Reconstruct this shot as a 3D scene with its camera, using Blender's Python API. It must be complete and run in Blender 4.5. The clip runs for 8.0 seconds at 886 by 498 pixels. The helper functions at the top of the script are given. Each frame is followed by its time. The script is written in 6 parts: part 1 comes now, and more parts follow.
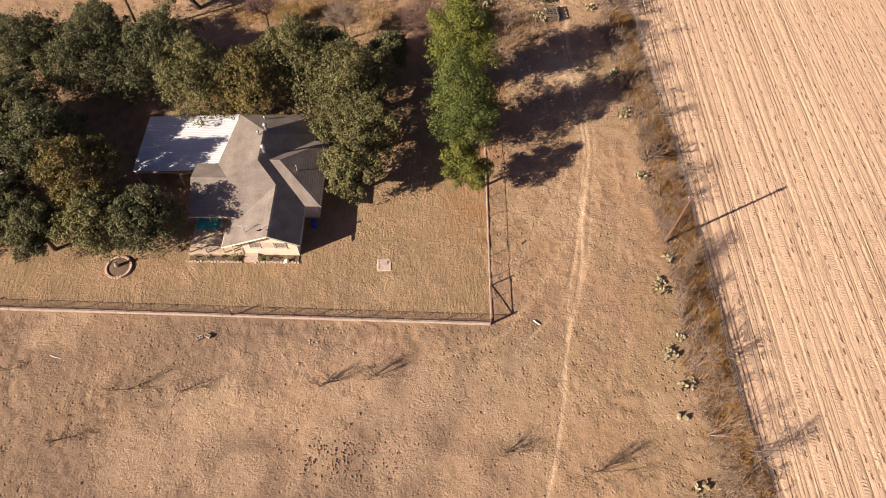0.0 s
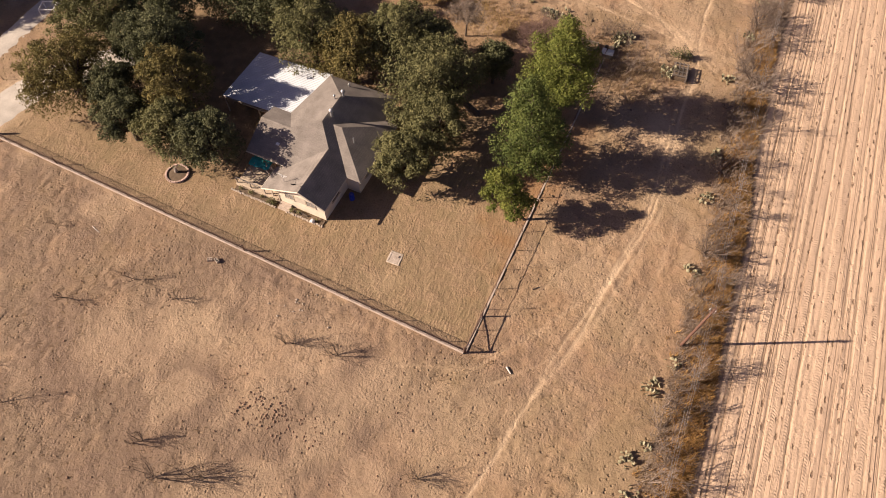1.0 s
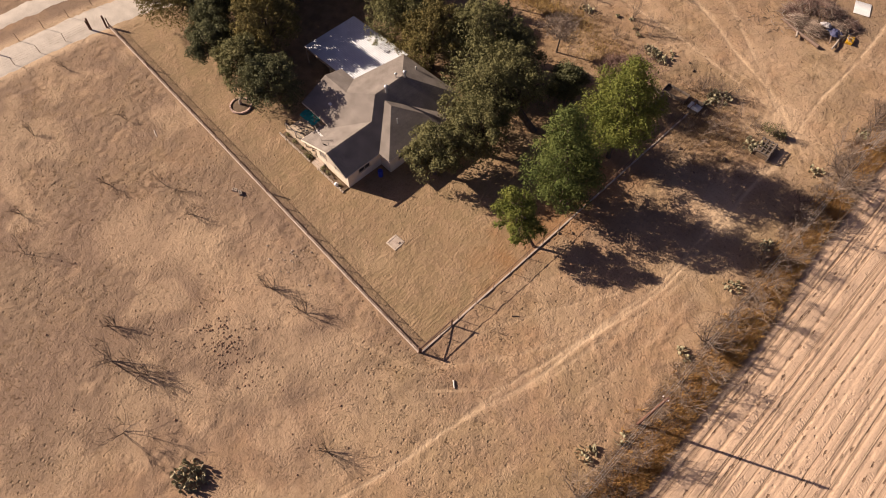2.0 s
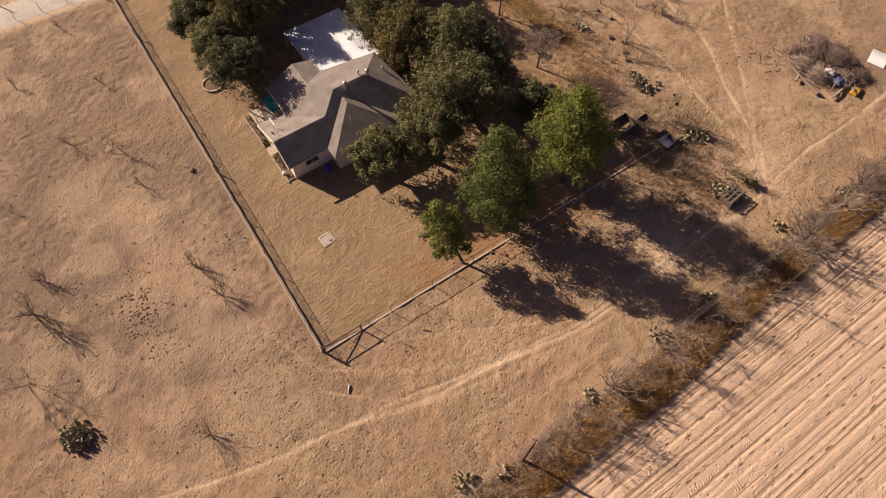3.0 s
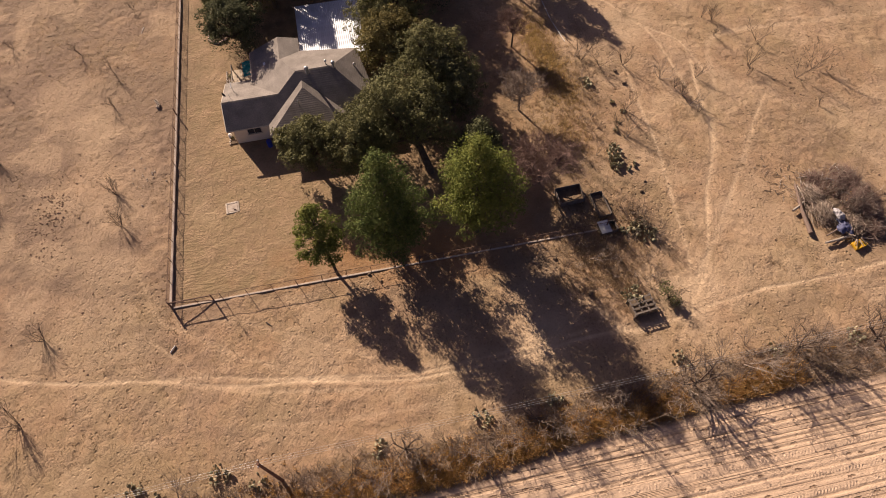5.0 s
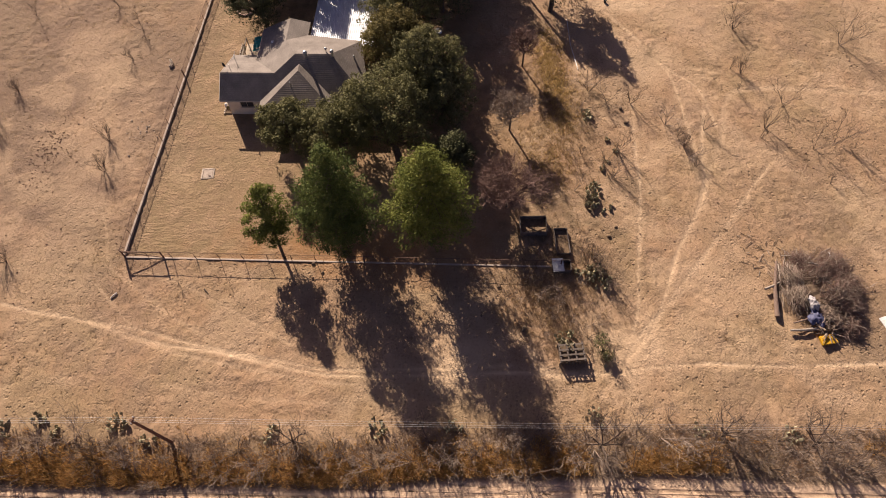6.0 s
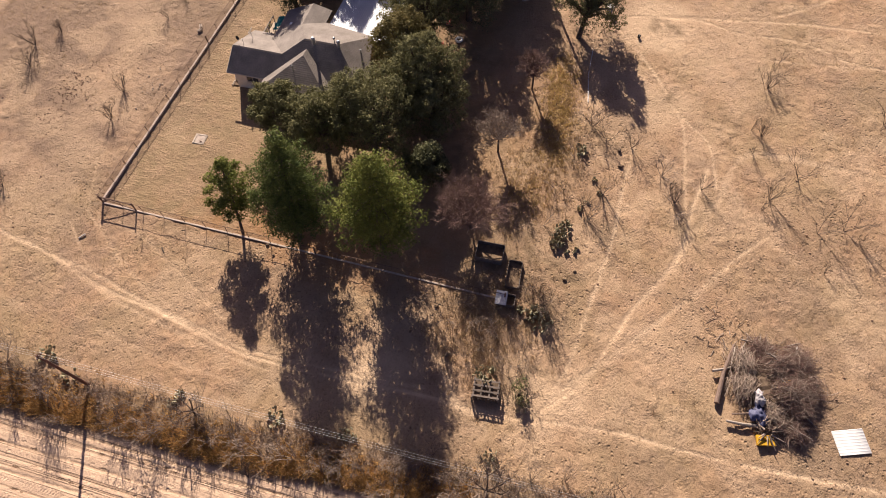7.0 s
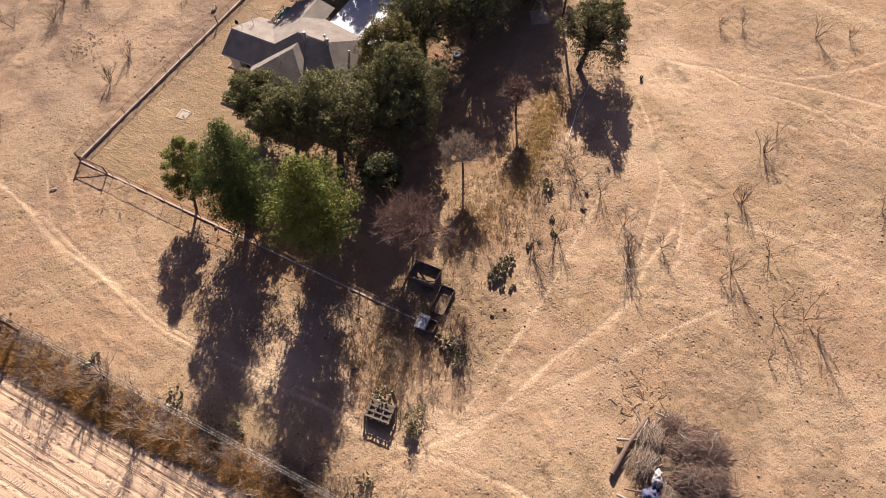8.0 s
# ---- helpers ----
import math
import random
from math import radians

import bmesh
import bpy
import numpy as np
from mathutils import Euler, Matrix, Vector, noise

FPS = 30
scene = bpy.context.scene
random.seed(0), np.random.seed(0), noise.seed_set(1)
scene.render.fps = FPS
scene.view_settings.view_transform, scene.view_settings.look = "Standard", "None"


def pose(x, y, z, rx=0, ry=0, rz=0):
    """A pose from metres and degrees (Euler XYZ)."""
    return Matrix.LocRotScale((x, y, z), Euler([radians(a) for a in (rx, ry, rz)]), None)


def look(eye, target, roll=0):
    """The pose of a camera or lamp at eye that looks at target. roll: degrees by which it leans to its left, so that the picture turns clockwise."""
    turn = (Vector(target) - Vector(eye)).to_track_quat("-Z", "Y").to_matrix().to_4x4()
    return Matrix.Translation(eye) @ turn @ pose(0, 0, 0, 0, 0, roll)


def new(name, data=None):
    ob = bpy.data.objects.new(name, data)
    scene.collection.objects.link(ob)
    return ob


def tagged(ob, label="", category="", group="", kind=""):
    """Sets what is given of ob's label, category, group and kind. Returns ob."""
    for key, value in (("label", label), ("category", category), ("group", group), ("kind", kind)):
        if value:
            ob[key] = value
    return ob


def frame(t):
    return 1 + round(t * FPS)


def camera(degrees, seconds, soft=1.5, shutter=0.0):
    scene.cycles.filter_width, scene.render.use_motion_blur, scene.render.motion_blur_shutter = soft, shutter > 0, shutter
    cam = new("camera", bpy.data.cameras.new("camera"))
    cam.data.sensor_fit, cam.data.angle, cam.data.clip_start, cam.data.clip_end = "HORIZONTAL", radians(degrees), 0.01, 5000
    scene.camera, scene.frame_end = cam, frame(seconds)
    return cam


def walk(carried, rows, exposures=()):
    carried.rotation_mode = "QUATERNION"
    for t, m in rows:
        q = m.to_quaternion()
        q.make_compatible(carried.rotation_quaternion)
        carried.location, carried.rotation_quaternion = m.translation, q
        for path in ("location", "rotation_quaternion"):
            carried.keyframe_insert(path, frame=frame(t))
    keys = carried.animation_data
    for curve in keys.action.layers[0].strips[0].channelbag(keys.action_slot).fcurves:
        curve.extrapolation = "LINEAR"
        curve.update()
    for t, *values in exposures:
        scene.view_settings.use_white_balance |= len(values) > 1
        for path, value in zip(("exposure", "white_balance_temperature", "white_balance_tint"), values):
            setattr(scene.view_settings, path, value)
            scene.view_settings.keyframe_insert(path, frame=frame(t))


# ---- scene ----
cam = camera(70.0, 8.0, soft=0.95)
PATH = [
    (0, (-5.487, -25.926, 56.303), (-5.461, -24.882, 54.597), 1.8),
    (0.5, (0.142, -24.025, 56.804), (-0.037, -23.012, 55.088), 2.3),
    (1, (6.448, -21.44, 57.21), (6.055, -20.503, 55.487), 2.1),
    (1.5, (11.694, -18.325, 57.427), (11.131, -17.493, 55.697), 2.0),
    (1.7, (13.661, -16.757, 57.534), (13.036, -15.976, 55.802), 1.9),
    (2.8, (22.076, -5.069, 58.165), (21.306, -4.485, 56.414), 1.3),
    (3, (23.28, -2.709, 58.196), (22.496, -2.147, 56.444), 1.0),
    (3.5, (25.52, 3.069, 58.24), (24.721, 3.599, 56.484), 0.7),
    (4, (27.632, 9.491, 58.18), (26.815, 9.992, 56.425), 0.4),
    (4.5, (29.473, 15.58, 57.999), (28.575, 15.929, 56.246), -0.7),
    (4.7, (30.05, 18.259, 57.916), (29.126, 18.532, 56.163), -1.2),
    (5.8, (30.776, 32.648, 57.418), (29.802, 32.62, 55.672), -2.1),
    (6, (30.492, 35.23, 57.367), (29.518, 35.168, 55.621), -2.2),
    (6.5, (28.989, 41.496, 57.165), (28.026, 41.337, 55.419), -2.9),
    (7, (26.724, 48.046, 56.924), (25.793, 47.732, 55.181), -3.5),
    (7.5, (23.739, 53.884, 56.653), (22.852, 53.452, 54.913), -4.2),
    (8, (20.049, 59.365, 56.521), (19.193, 58.857, 54.786), -4.0),
]
walk(cam, [(t, look(eye, target, roll)) for t, eye, target, roll in PATH],
     exposures=[(0.0, 1.14, 6320, 14), (1.5, 1.0, 6390, 15), (3.5, 0.82, 6500, 17), (4.5, 0.88, 6450, 16), (6.5, 1.12, 6180, 14.5), (8.0, 1.38, 5850, 12.5)])

# ---- light ----
SUN_TRAVEL, SUN_UP = radians(26.6), radians(26.6)
sun = new("sun", bpy.data.lights.new("sun", "SUN"))
sun.data.energy, sun.data.angle, sun.data.color = 5.0, radians(0.55), (1.0, 0.85, 0.67)
sun.matrix_world = look((-90, -43, 50), (-90 + 10 * math.cos(SUN_TRAVEL), -43 + 10 * math.sin(SUN_TRAVEL), 50 - 10 * math.tan(SUN_UP)))
world = bpy.data.worlds.new("sky")
scene.world = world
world.use_nodes = True
sky = world.node_tree.nodes.new("ShaderNodeTexSky")
sky.sky_type, sky.sun_disc = "NISHITA", False
sky.air_density, sky.dust_density, sky.ozone_density = 0.36, 0.8, 1.2
sky.sun_elevation, sky.sun_rotation = SUN_UP, radians(243.4)
haze = world.node_tree.nodes.new("ShaderNodeMix")
haze.data_type, haze.blend_type = "RGBA", "MULTIPLY"
haze.inputs[0].default_value, haze.inputs[7].default_value = 1.0, (1.22, 0.935, 0.98, 1)
world.node_tree.links.new(sky.outputs[0], haze.inputs[6])
world.node_tree.links.new(haze.outputs[2], world.node_tree.nodes["Background"].inputs[0])
world.node_tree.nodes["Background"].inputs[1].default_value = 0.05


# ---- materials ----
def mat(name, a, b, scale=4.0, rough=0.9, bump=0.0, metal=0.0, fine=40.0, island=0.0, obj=0.0, spec=0.25, stretch=None):
    """Two colours mixed by noise at two scales; island/obj: how far the pieces differ in brightness."""
    m = bpy.data.materials.new(name)
    m.use_nodes = True
    t = m.node_tree
    n, l = t.nodes, t.links
    p = n["Principled BSDF"]
    p.inputs["Roughness"].default_value, p.inputs["Metallic"].default_value = rough, metal
    p.inputs["Specular IOR Level"].default_value = spec
    co = n.new("ShaderNodeTexCoord")
    vec = co.outputs["Object"]
    if stretch:
        mp = n.new("ShaderNodeMapping")
        mp.inputs["Scale"].default_value = stretch
        l.new(vec, mp.inputs[0])
        vec = mp.outputs[0]
    big, small = n.new("ShaderNodeTexNoise"), n.new("ShaderNodeTexNoise")
    for node, s in ((big, scale), (small, fine)):
        node.inputs["Scale"].default_value, node.inputs["Detail"].default_value = s, 5
        l.new(vec, node.inputs["Vector"])
    add = n.new("ShaderNodeMath")
    add.operation = "ADD"
    l.new(big.outputs[0], add.inputs[0])
    l.new(small.outputs[0], add.inputs[1])
    rng = n.new("ShaderNodeMapRange")
    rng.inputs[1].default_value, rng.inputs[2].default_value = 0.7, 1.3
    l.new(add.outputs[0], rng.inputs[0])
    mix = n.new("ShaderNodeMix")
    mix.data_type = "RGBA"
    mix.inputs[6].default_value, mix.inputs[7].default_value = (*a, 1), (*b, 1)
    l.new(rng.outputs[0], mix.inputs[0])
    out = mix.outputs[2]
    for amount, node, sock in ((island, "ShaderNodeNewGeometry", "Random Per Island"), (obj, "ShaderNodeObjectInfo", "Random")):
        if amount:
            src = n.new(node)
            r = n.new("ShaderNodeMapRange")
            r.inputs[3].default_value, r.inputs[4].default_value = 1 - amount, 1 + amount
            l.new(src.outputs[sock], r.inputs[0])
            hsv = n.new("ShaderNodeHueSaturation")
            l.new(r.outputs[0], hsv.inputs["Value"])
            l.new(out, hsv.inputs["Color"])
            out = hsv.outputs[0]
    l.new(out, p.inputs["Base Color"])
    if bump:
        b_ = n.new("ShaderNodeBump")
        b_.inputs["Strength"].default_value, b_.inputs["Distance"].default_value = 1.0, bump
        l.new(small.outputs[0], b_.inputs["Height"])
        l.new(b_.outputs[0], p.inputs["Normal"])
    return m


def leaf_mat(name, a, b, island=0.14, thin=0.22):
    m = mat(name, a, b, 0.35, 0.75, fine=1.6, island=island, spec=0.1)
    p = m.node_tree.nodes["Principled BSDF"]
    l = m.node_tree.links
    tr = m.node_tree.nodes.new("ShaderNodeBsdfTranslucent")
    l.new(p.inputs["Base Color"].links[0].from_socket, tr.inputs[0])
    mx = m.node_tree.nodes.new("ShaderNodeMixShader")
    mx.inputs[0].default_value = thin
    l.new(p.outputs[0], mx.inputs[1])
    l.new(tr.outputs[0], mx.inputs[2])
    l.new(mx.outputs[0], m.node_tree.nodes["Material Output"].inputs[0])
    return m


M_OAK = leaf_mat("oak leaves", (0.088, 0.088, 0.038), (0.222, 0.204, 0.088))
M_OAK_DARK = leaf_mat("dark oak leaves", (0.064, 0.070, 0.035), (0.172, 0.168, 0.081))
M_OAK_GOLD = leaf_mat("yellowing oak leaves", (0.100, 0.088, 0.032), (0.235, 0.185, 0.066))
M_PINE = leaf_mat("pine needles", (0.074, 0.097, 0.022), (0.214, 0.220, 0.050))
M_PINE_DARK = leaf_mat("dark pine needles", (0.054, 0.079, 0.024), (0.152, 0.170, 0.046))
M_BARK = mat("bark", (0.055, 0.040, 0.030), (0.130, 0.098, 0.075), 3, 0.95, 0.02)
M_TWIG = mat("bare twigs", (0.165, 0.122, 0.092), (0.35, 0.27, 0.21), 1.2, 0.9, island=0.3)
M_STEM = mat("dark sapling stems", (0.100, 0.070, 0.052), (0.20, 0.148, 0.112), 1.2, 0.9, island=0.3)
M_TWIG_RED = mat("reddish twigs", (0.13, 0.075, 0.060), (0.24, 0.155, 0.125), 1.2, 0.9, island=0.3)
M_STRAW = leaf_mat("dry grass", (0.28, 0.190, 0.105), (0.47, 0.345, 0.205), 0.3, 0.4)
M_RUST = leaf_mat("rust-coloured grass", (0.34, 0.190, 0.066), (0.56, 0.350, 0.135), 0.35, 0.42)
M_GOLD = leaf_mat("golden dry grass", (0.33, 0.225, 0.085), (0.55, 0.40, 0.18), 0.3, 0.42)
M_PAD = mat("cactus pad", (0.165, 0.155, 0.088), (0.34, 0.295, 0.185), 3, 0.6, obj=0.3)
M_SHINGLE = mat("grey-brown shingles", (0.165, 0.138, 0.116), (0.285, 0.243, 0.208), 0.8, 0.95, 0.004, fine=9, obj=0.035)
M_WALL = mat("cream siding", (0.62, 0.53, 0.40), (0.74, 0.65, 0.51), 1.2, 0.8, 0.003)
M_TRIM = mat("painted trim", (0.46, 0.39, 0.30), (0.58, 0.50, 0.40), 3, 0.7)
M_TIN = mat("weathered white tin", (0.48, 0.49, 0.51), (0.64, 0.65, 0.67), 0.7, 0.5, 0.0, metal=0.08, spec=0.5)
M_STEEL = mat("galvanised steel", (0.40, 0.39, 0.38), (0.58, 0.57, 0.55), 5, 0.45, metal=0.6)
M_RUSTY = mat("rusty steel", (0.105, 0.062, 0.045), (0.20, 0.125, 0.09), 5, 0.85, 0.003)
M_CURB = mat("concrete", (0.34, 0.265, 0.210), (0.52, 0.425, 0.345), 2, 0.92, 0.006)
M_WOOD = mat("grey weathered wood", (0.19, 0.155, 0.125), (0.36, 0.305, 0.25), 2, 0.9, 0.006, stretch=(1, 8, 1), island=0.2, obj=0.2)
M_DARKWOOD = mat("dark weathered wood", (0.085, 0.065, 0.052), (0.21, 0.17, 0.14), 2, 0.9, 0.006, stretch=(1, 8, 1), obj=0.25)
M_DECK = mat("pale deck boards", (0.40, 0.31, 0.22), (0.56, 0.45, 0.33), 2, 0.85, 0.004, obj=0.15)
M_POLE = mat("reddish pole wood", (0.095, 0.050, 0.036), (0.175, 0.095, 0.065), 3, 0.9, 0.006)
M_BRICK = mat("pale red brick", (0.40, 0.265, 0.205), (0.60, 0.45, 0.37), 6, 0.9, 0.006, obj=0.25)
M_STONE = mat("pale stone", (0.30, 0.235, 0.18), (0.55, 0.46, 0.37), 5, 0.9, 0.01, obj=0.2)
M_DUNG = mat("dry brown dung", (0.155, 0.092, 0.060), (0.27, 0.170, 0.115), 3, 0.98)
M_SOIL = mat("dark soil", (0.10, 0.068, 0.045), (0.19, 0.135, 0.09), 3, 0.98, 0.02)
M_GLASS = mat("dark window glass", (0.035, 0.035, 0.04), (0.06, 0.06, 0.065), 1, 0.12, spec=0.5)
M_BLIND = mat("grey window screen", (0.20, 0.18, 0.16), (0.27, 0.25, 0.22), 3, 0.6)
M_BLUE = mat("blue plastic", (0.012, 0.03, 0.28), (0.02, 0.05, 0.40), 3, 0.4, spec=0.5)
M_TEAL = mat("teal cloth", (0.02, 0.20, 0.16), (0.05, 0.36, 0.30), 4, 0.7, 0.01)
M_CLOTH = mat("faded pale cloth", (0.22, 0.20, 0.20), (0.44, 0.41, 0.41), 4, 0.8, 0.02)
M_ROOFSHEET = mat("weathered white metal", (0.46, 0.45, 0.44), (0.62, 0.61, 0.60), 2, 0.5)
M_PIPE = mat("bleached wood", (0.50, 0.44, 0.38), (0.64, 0.57, 0.50), 3, 0.8)
M_WHITE = mat("white paint", (0.70, 0.68, 0.64), (0.82, 0.80, 0.76), 3, 0.6)
M_BLACK = mat("black rubber", (0.018, 0.018, 0.018), (0.04, 0.038, 0.035), 4, 0.7)
M_YELLOW = mat("yellow plastic", (0.50, 0.27, 0.015), (0.66, 0.38, 0.03), 3, 0.45)
M_RED = mat("red plastic", (0.45, 0.03, 0.02), (0.60, 0.06, 0.04), 3, 0.5)
M_BLUETARP = mat("navy tarp", (0.035, 0.038, 0.085), (0.12, 0.125, 0.21), 3, 0.5, 0.02)
M_GRAVEL = mat("white caliche gravel", (0.40, 0.345, 0.285), (0.60, 0.53, 0.445), 0.7, 0.95, 0.02, fine=9)


def ground_mat():
    m = bpy.data.materials.new("dry pasture and field soil")
    m.use_nodes = True
    n, l = m.node_tree.nodes, m.node_tree.links
    p = n["Principled BSDF"]
    p.inputs["Roughness"].default_value, p.inputs["Specular IOR Level"].default_value = 0.95, 0.1
    co = n.new("ShaderNodeTexCoord")
    split = []
    for chan in ("soil", "cover", "tread"):
        at, sep = n.new("ShaderNodeAttribute"), n.new("ShaderNodeSeparateColor")
        at.attribute_name = chan
        l.new(at.outputs["Color"], sep.inputs[0])
        split.append(sep)
    s1, s2, s3 = split

    def noise_of(scale, detail=6, lo=0.35, hi=0.65, rough=0.5):
        t = n.new("ShaderNodeTexNoise")
        t.inputs["Roughness"].default_value = rough
        t.inputs["Scale"].default_value, t.inputs["Detail"].default_value = scale, detail
        l.new(co.outputs["Object"], t.inputs["Vector"])
        r = n.new("ShaderNodeMapRange")
        r.inputs[1].default_value, r.inputs[2].default_value = lo, hi
        l.new(t.outputs[0], r.inputs[0])
        return t.outputs[0], r.outputs[0]

    def mixed(fac, a, b):
        x = n.new("ShaderNodeMix")
        x.data_type = "RGBA"
        for sock, v in ((0, fac), (6, a), (7, b)):
            if isinstance(v, tuple):
                x.inputs[sock].default_value = (*v, 1)
            else:
                l.new(v, x.inputs[sock])
        return x.outputs[2]

    def times(a, b):
        x = n.new("ShaderNodeMath")
        x.operation = "MULTIPLY"
        l.new(a, x.inputs[0])
        if isinstance(b, float):
            x.inputs[1].default_value = b
        else:
            l.new(b, x.inputs[1])
        return x.outputs[0]

    clump_h, clump = noise_of(4.4, 6, 0.50, 0.70, 0.6)
    fine_h, fine = noise_of(13.0, 7, 0.36, 0.64, 0.7)
    _, patch = noise_of(0.16, 4, 0.4, 0.62)
    _, mid = noise_of(0.7, 5, 0.4, 0.62)
    _, blotch = noise_of(0.42, 7, 0.47, 0.63, 0.65)
    _, speck = noise_of(3.3, 1.5, 0.575, 0.70, 0.5)
    _, chaff = noise_of(26.0, 3, 0.56, 0.72)
    col = mixed(patch, (0.352, 0.223, 0.132), (0.425, 0.281, 0.171))
    col = mixed(times(mid, 0.45), col, (0.290, 0.196, 0.112))
    col = mixed(times(blotch, 0.5), col, (0.285, 0.192, 0.132))
    _, olive = noise_of(0.09, 5, 0.46, 0.62, 0.6)
    col = mixed(times(olive, 0.45), col, (0.285, 0.212, 0.112))
    col = mixed(times(s3.outputs[0], 0.9), col, (0.218, 0.150, 0.106))
    col = mixed(s1.outputs[0], col, (0.575, 0.415, 0.268))
    keepb = n.new("ShaderNodeMath")
    keepb.operation = "SUBTRACT"
    keepb.inputs[0].default_value = 1.0
    l.new(s1.outputs[0], keepb.inputs[1])
    wild = n.new("ShaderNodeMath")
    wild.operation, wild.use_clamp = "SUBTRACT", True
    l.new(keepb.outputs[0], wild.inputs[0])
    l.new(s1.outputs[2], wild.inputs[1])
    col = mixed(times(times(clump, keepb.outputs[0]), 0.5), col, (0.205, 0.136, 0.080))
    col = mixed(times(times(speck, wild.outputs[0]), 0.5), col, (0.165, 0.108, 0.070))
    col = mixed(times(chaff, 0.22), col, (0.520, 0.390, 0.250))
    # hoof pits, thick in some stretches and thin in others
    hoofs = n.new("ShaderNodeTexVoronoi")
    hoofs.inputs["Scale"].default_value = 2.3
    l.new(co.outputs["Object"], hoofs.inputs["Vector"])
    dent = n.new("ShaderNodeMapRange")
    dent.interpolation_type = "SMOOTHSTEP"
    dent.inputs[1].default_value, dent.inputs[2].default_value = 0.36, 0.10
    l.new(hoofs.outputs["Distance"], dent.inputs[0])
    pick, few = n.new("ShaderNodeSeparateColor"), n.new("ShaderNodeMapRange")
    l.new(hoofs.outputs["Color"], pick.inputs[0])
    few.inputs[1].default_value, few.inputs[2].default_value = 0.3, 0.8
    l.new(pick.outputs[0], few.inputs[0])
    _, herd = noise_of(0.075, 4, 0.43, 0.62, 0.6)
    thick = n.new("ShaderNodeMapRange")
    thick.inputs[3].default_value, thick.inputs[4].default_value = 0.25, 1.0
    l.new(herd, thick.inputs[0])
    prints = times(times(times(dent.outputs[0], few.outputs[0]), thick.outputs[0]), wild.outputs[0])
    # the shade in each dent is painted as a darker colour, over the bump
    col = mixed(times(prints, 0.7), col, (0.175, 0.118, 0.076))
    col = mixed(times(times(herd, wild.outputs[0]), 0.35), col, (0.262, 0.190, 0.118))
    # mown swathes in the lawn
    mow = n.new("ShaderNodeMapping")
    mow.inputs["Scale"].default_value, mow.inputs["Rotation"].default_value = (2.6, 0.9, 1.0), (0, 0, 0.35)
    l.new(co.outputs["Object"], mow.inputs[0])
    blade = n.new("ShaderNodeTexNoise")
    blade.inputs["Scale"].default_value, blade.inputs["Detail"].default_value, blade.inputs["Distortion"].default_value = 1.0, 5, 0.9
    l.new(mow.outputs[0], blade.inputs["Vector"])
    swath = n.new("ShaderNodeMapRange")
    swath.inputs[1].default_value, swath.inputs[2].default_value = 0.42, 0.62
    l.new(blade.outputs[0], swath.inputs[0])
    lawn = mixed(fine, (0.325, 0.220, 0.126), (0.150, 0.105, 0.060))
    lawn = mixed(times(mid, 0.4), lawn, (0.205, 0.160, 0.080))
    lawn = mixed(times(blotch, 0.7), lawn, (0.370, 0.245, 0.150))
    lawn = mixed(times(clump, 0.6), lawn, (0.135, 0.098, 0.052))
    lawn = mixed(times(swath.outputs[0], 0.38), lawn, (0.370, 0.262, 0.148))
    col = mixed(s1.outputs[2], col, lawn)
    col = mixed(times(s2.outputs[0], fine), col, (0.300, 0.135, 0.050))
    col = mixed(times(s2.outputs[1], mid), col, (0.180, 0.125, 0.075))
    mp = n.new("ShaderNodeMapping")
    mp.inputs["Scale"].default_value = (7.0, 0.16, 1.0)
    l.new(co.outputs["Object"], mp.inputs[0])
    st = n.new("ShaderNodeTexNoise")
    st.inputs["Scale"].default_value, st.inputs["Detail"].default_value = 1.0, 7
    l.new(mp.outputs[0], st.inputs["Vector"])
    sr = n.new("ShaderNodeMapRange")
    sr.inputs[1].default_value, sr.inputs[2].default_value = 0.50, 0.62
    l.new(st.outputs[0], sr.inputs[0])
    fieldc = mixed(times(fine, 0.35), (0.605, 0.425, 0.290), (0.490, 0.335, 0.222))
    fieldc = mixed(times(sr.outputs[0], 0.35), fieldc, (0.400, 0.270, 0.180))
    mp2 = n.new("ShaderNodeMapping")
    mp2.inputs["Scale"].default_value = (4.2, 0.014, 1.0)
    mp2.inputs["Rotation"].default_value = (0, 0, -0.008)
    l.new(co.outputs["Object"], mp2.inputs[0])
    sm = n.new("ShaderNodeTexNoise")
    sm.inputs["Scale"].default_value, sm.inputs["Detail"].default_value = 1.0, 3
    l.new(mp2.outputs[0], sm.inputs["Vector"])
    seam = n.new("ShaderNodeMapRange")
    seam.inputs[1].default_value, seam.inputs[2].default_value = 0.56, 0.615
    l.new(sm.outputs[0], seam.inputs[0])
    # seams carry painted shade in their colour, besides the bump
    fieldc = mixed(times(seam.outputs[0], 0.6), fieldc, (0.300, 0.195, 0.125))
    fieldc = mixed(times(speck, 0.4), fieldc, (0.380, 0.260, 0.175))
    # wheel ruts and furrows: darker colour stands in for the shade inside them
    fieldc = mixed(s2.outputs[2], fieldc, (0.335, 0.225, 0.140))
    # rows of short pits, one in each cell of a loose grid
    grid = n.new("ShaderNodeMapping")
    grid.inputs["Scale"].default_value = (1 / 1.65, 1 / 1.9, 0.0)
    grid.inputs["Rotation"].default_value = (0, 0, -0.008)
    l.new(co.outputs["Object"], grid.inputs[0])
    cells = n.new("ShaderNodeTexVoronoi")
    cells.inputs["Scale"].default_value, cells.inputs["Randomness"].default_value = 1.0, 0.72
    l.new(grid.outputs[0], cells.inputs["Vector"])
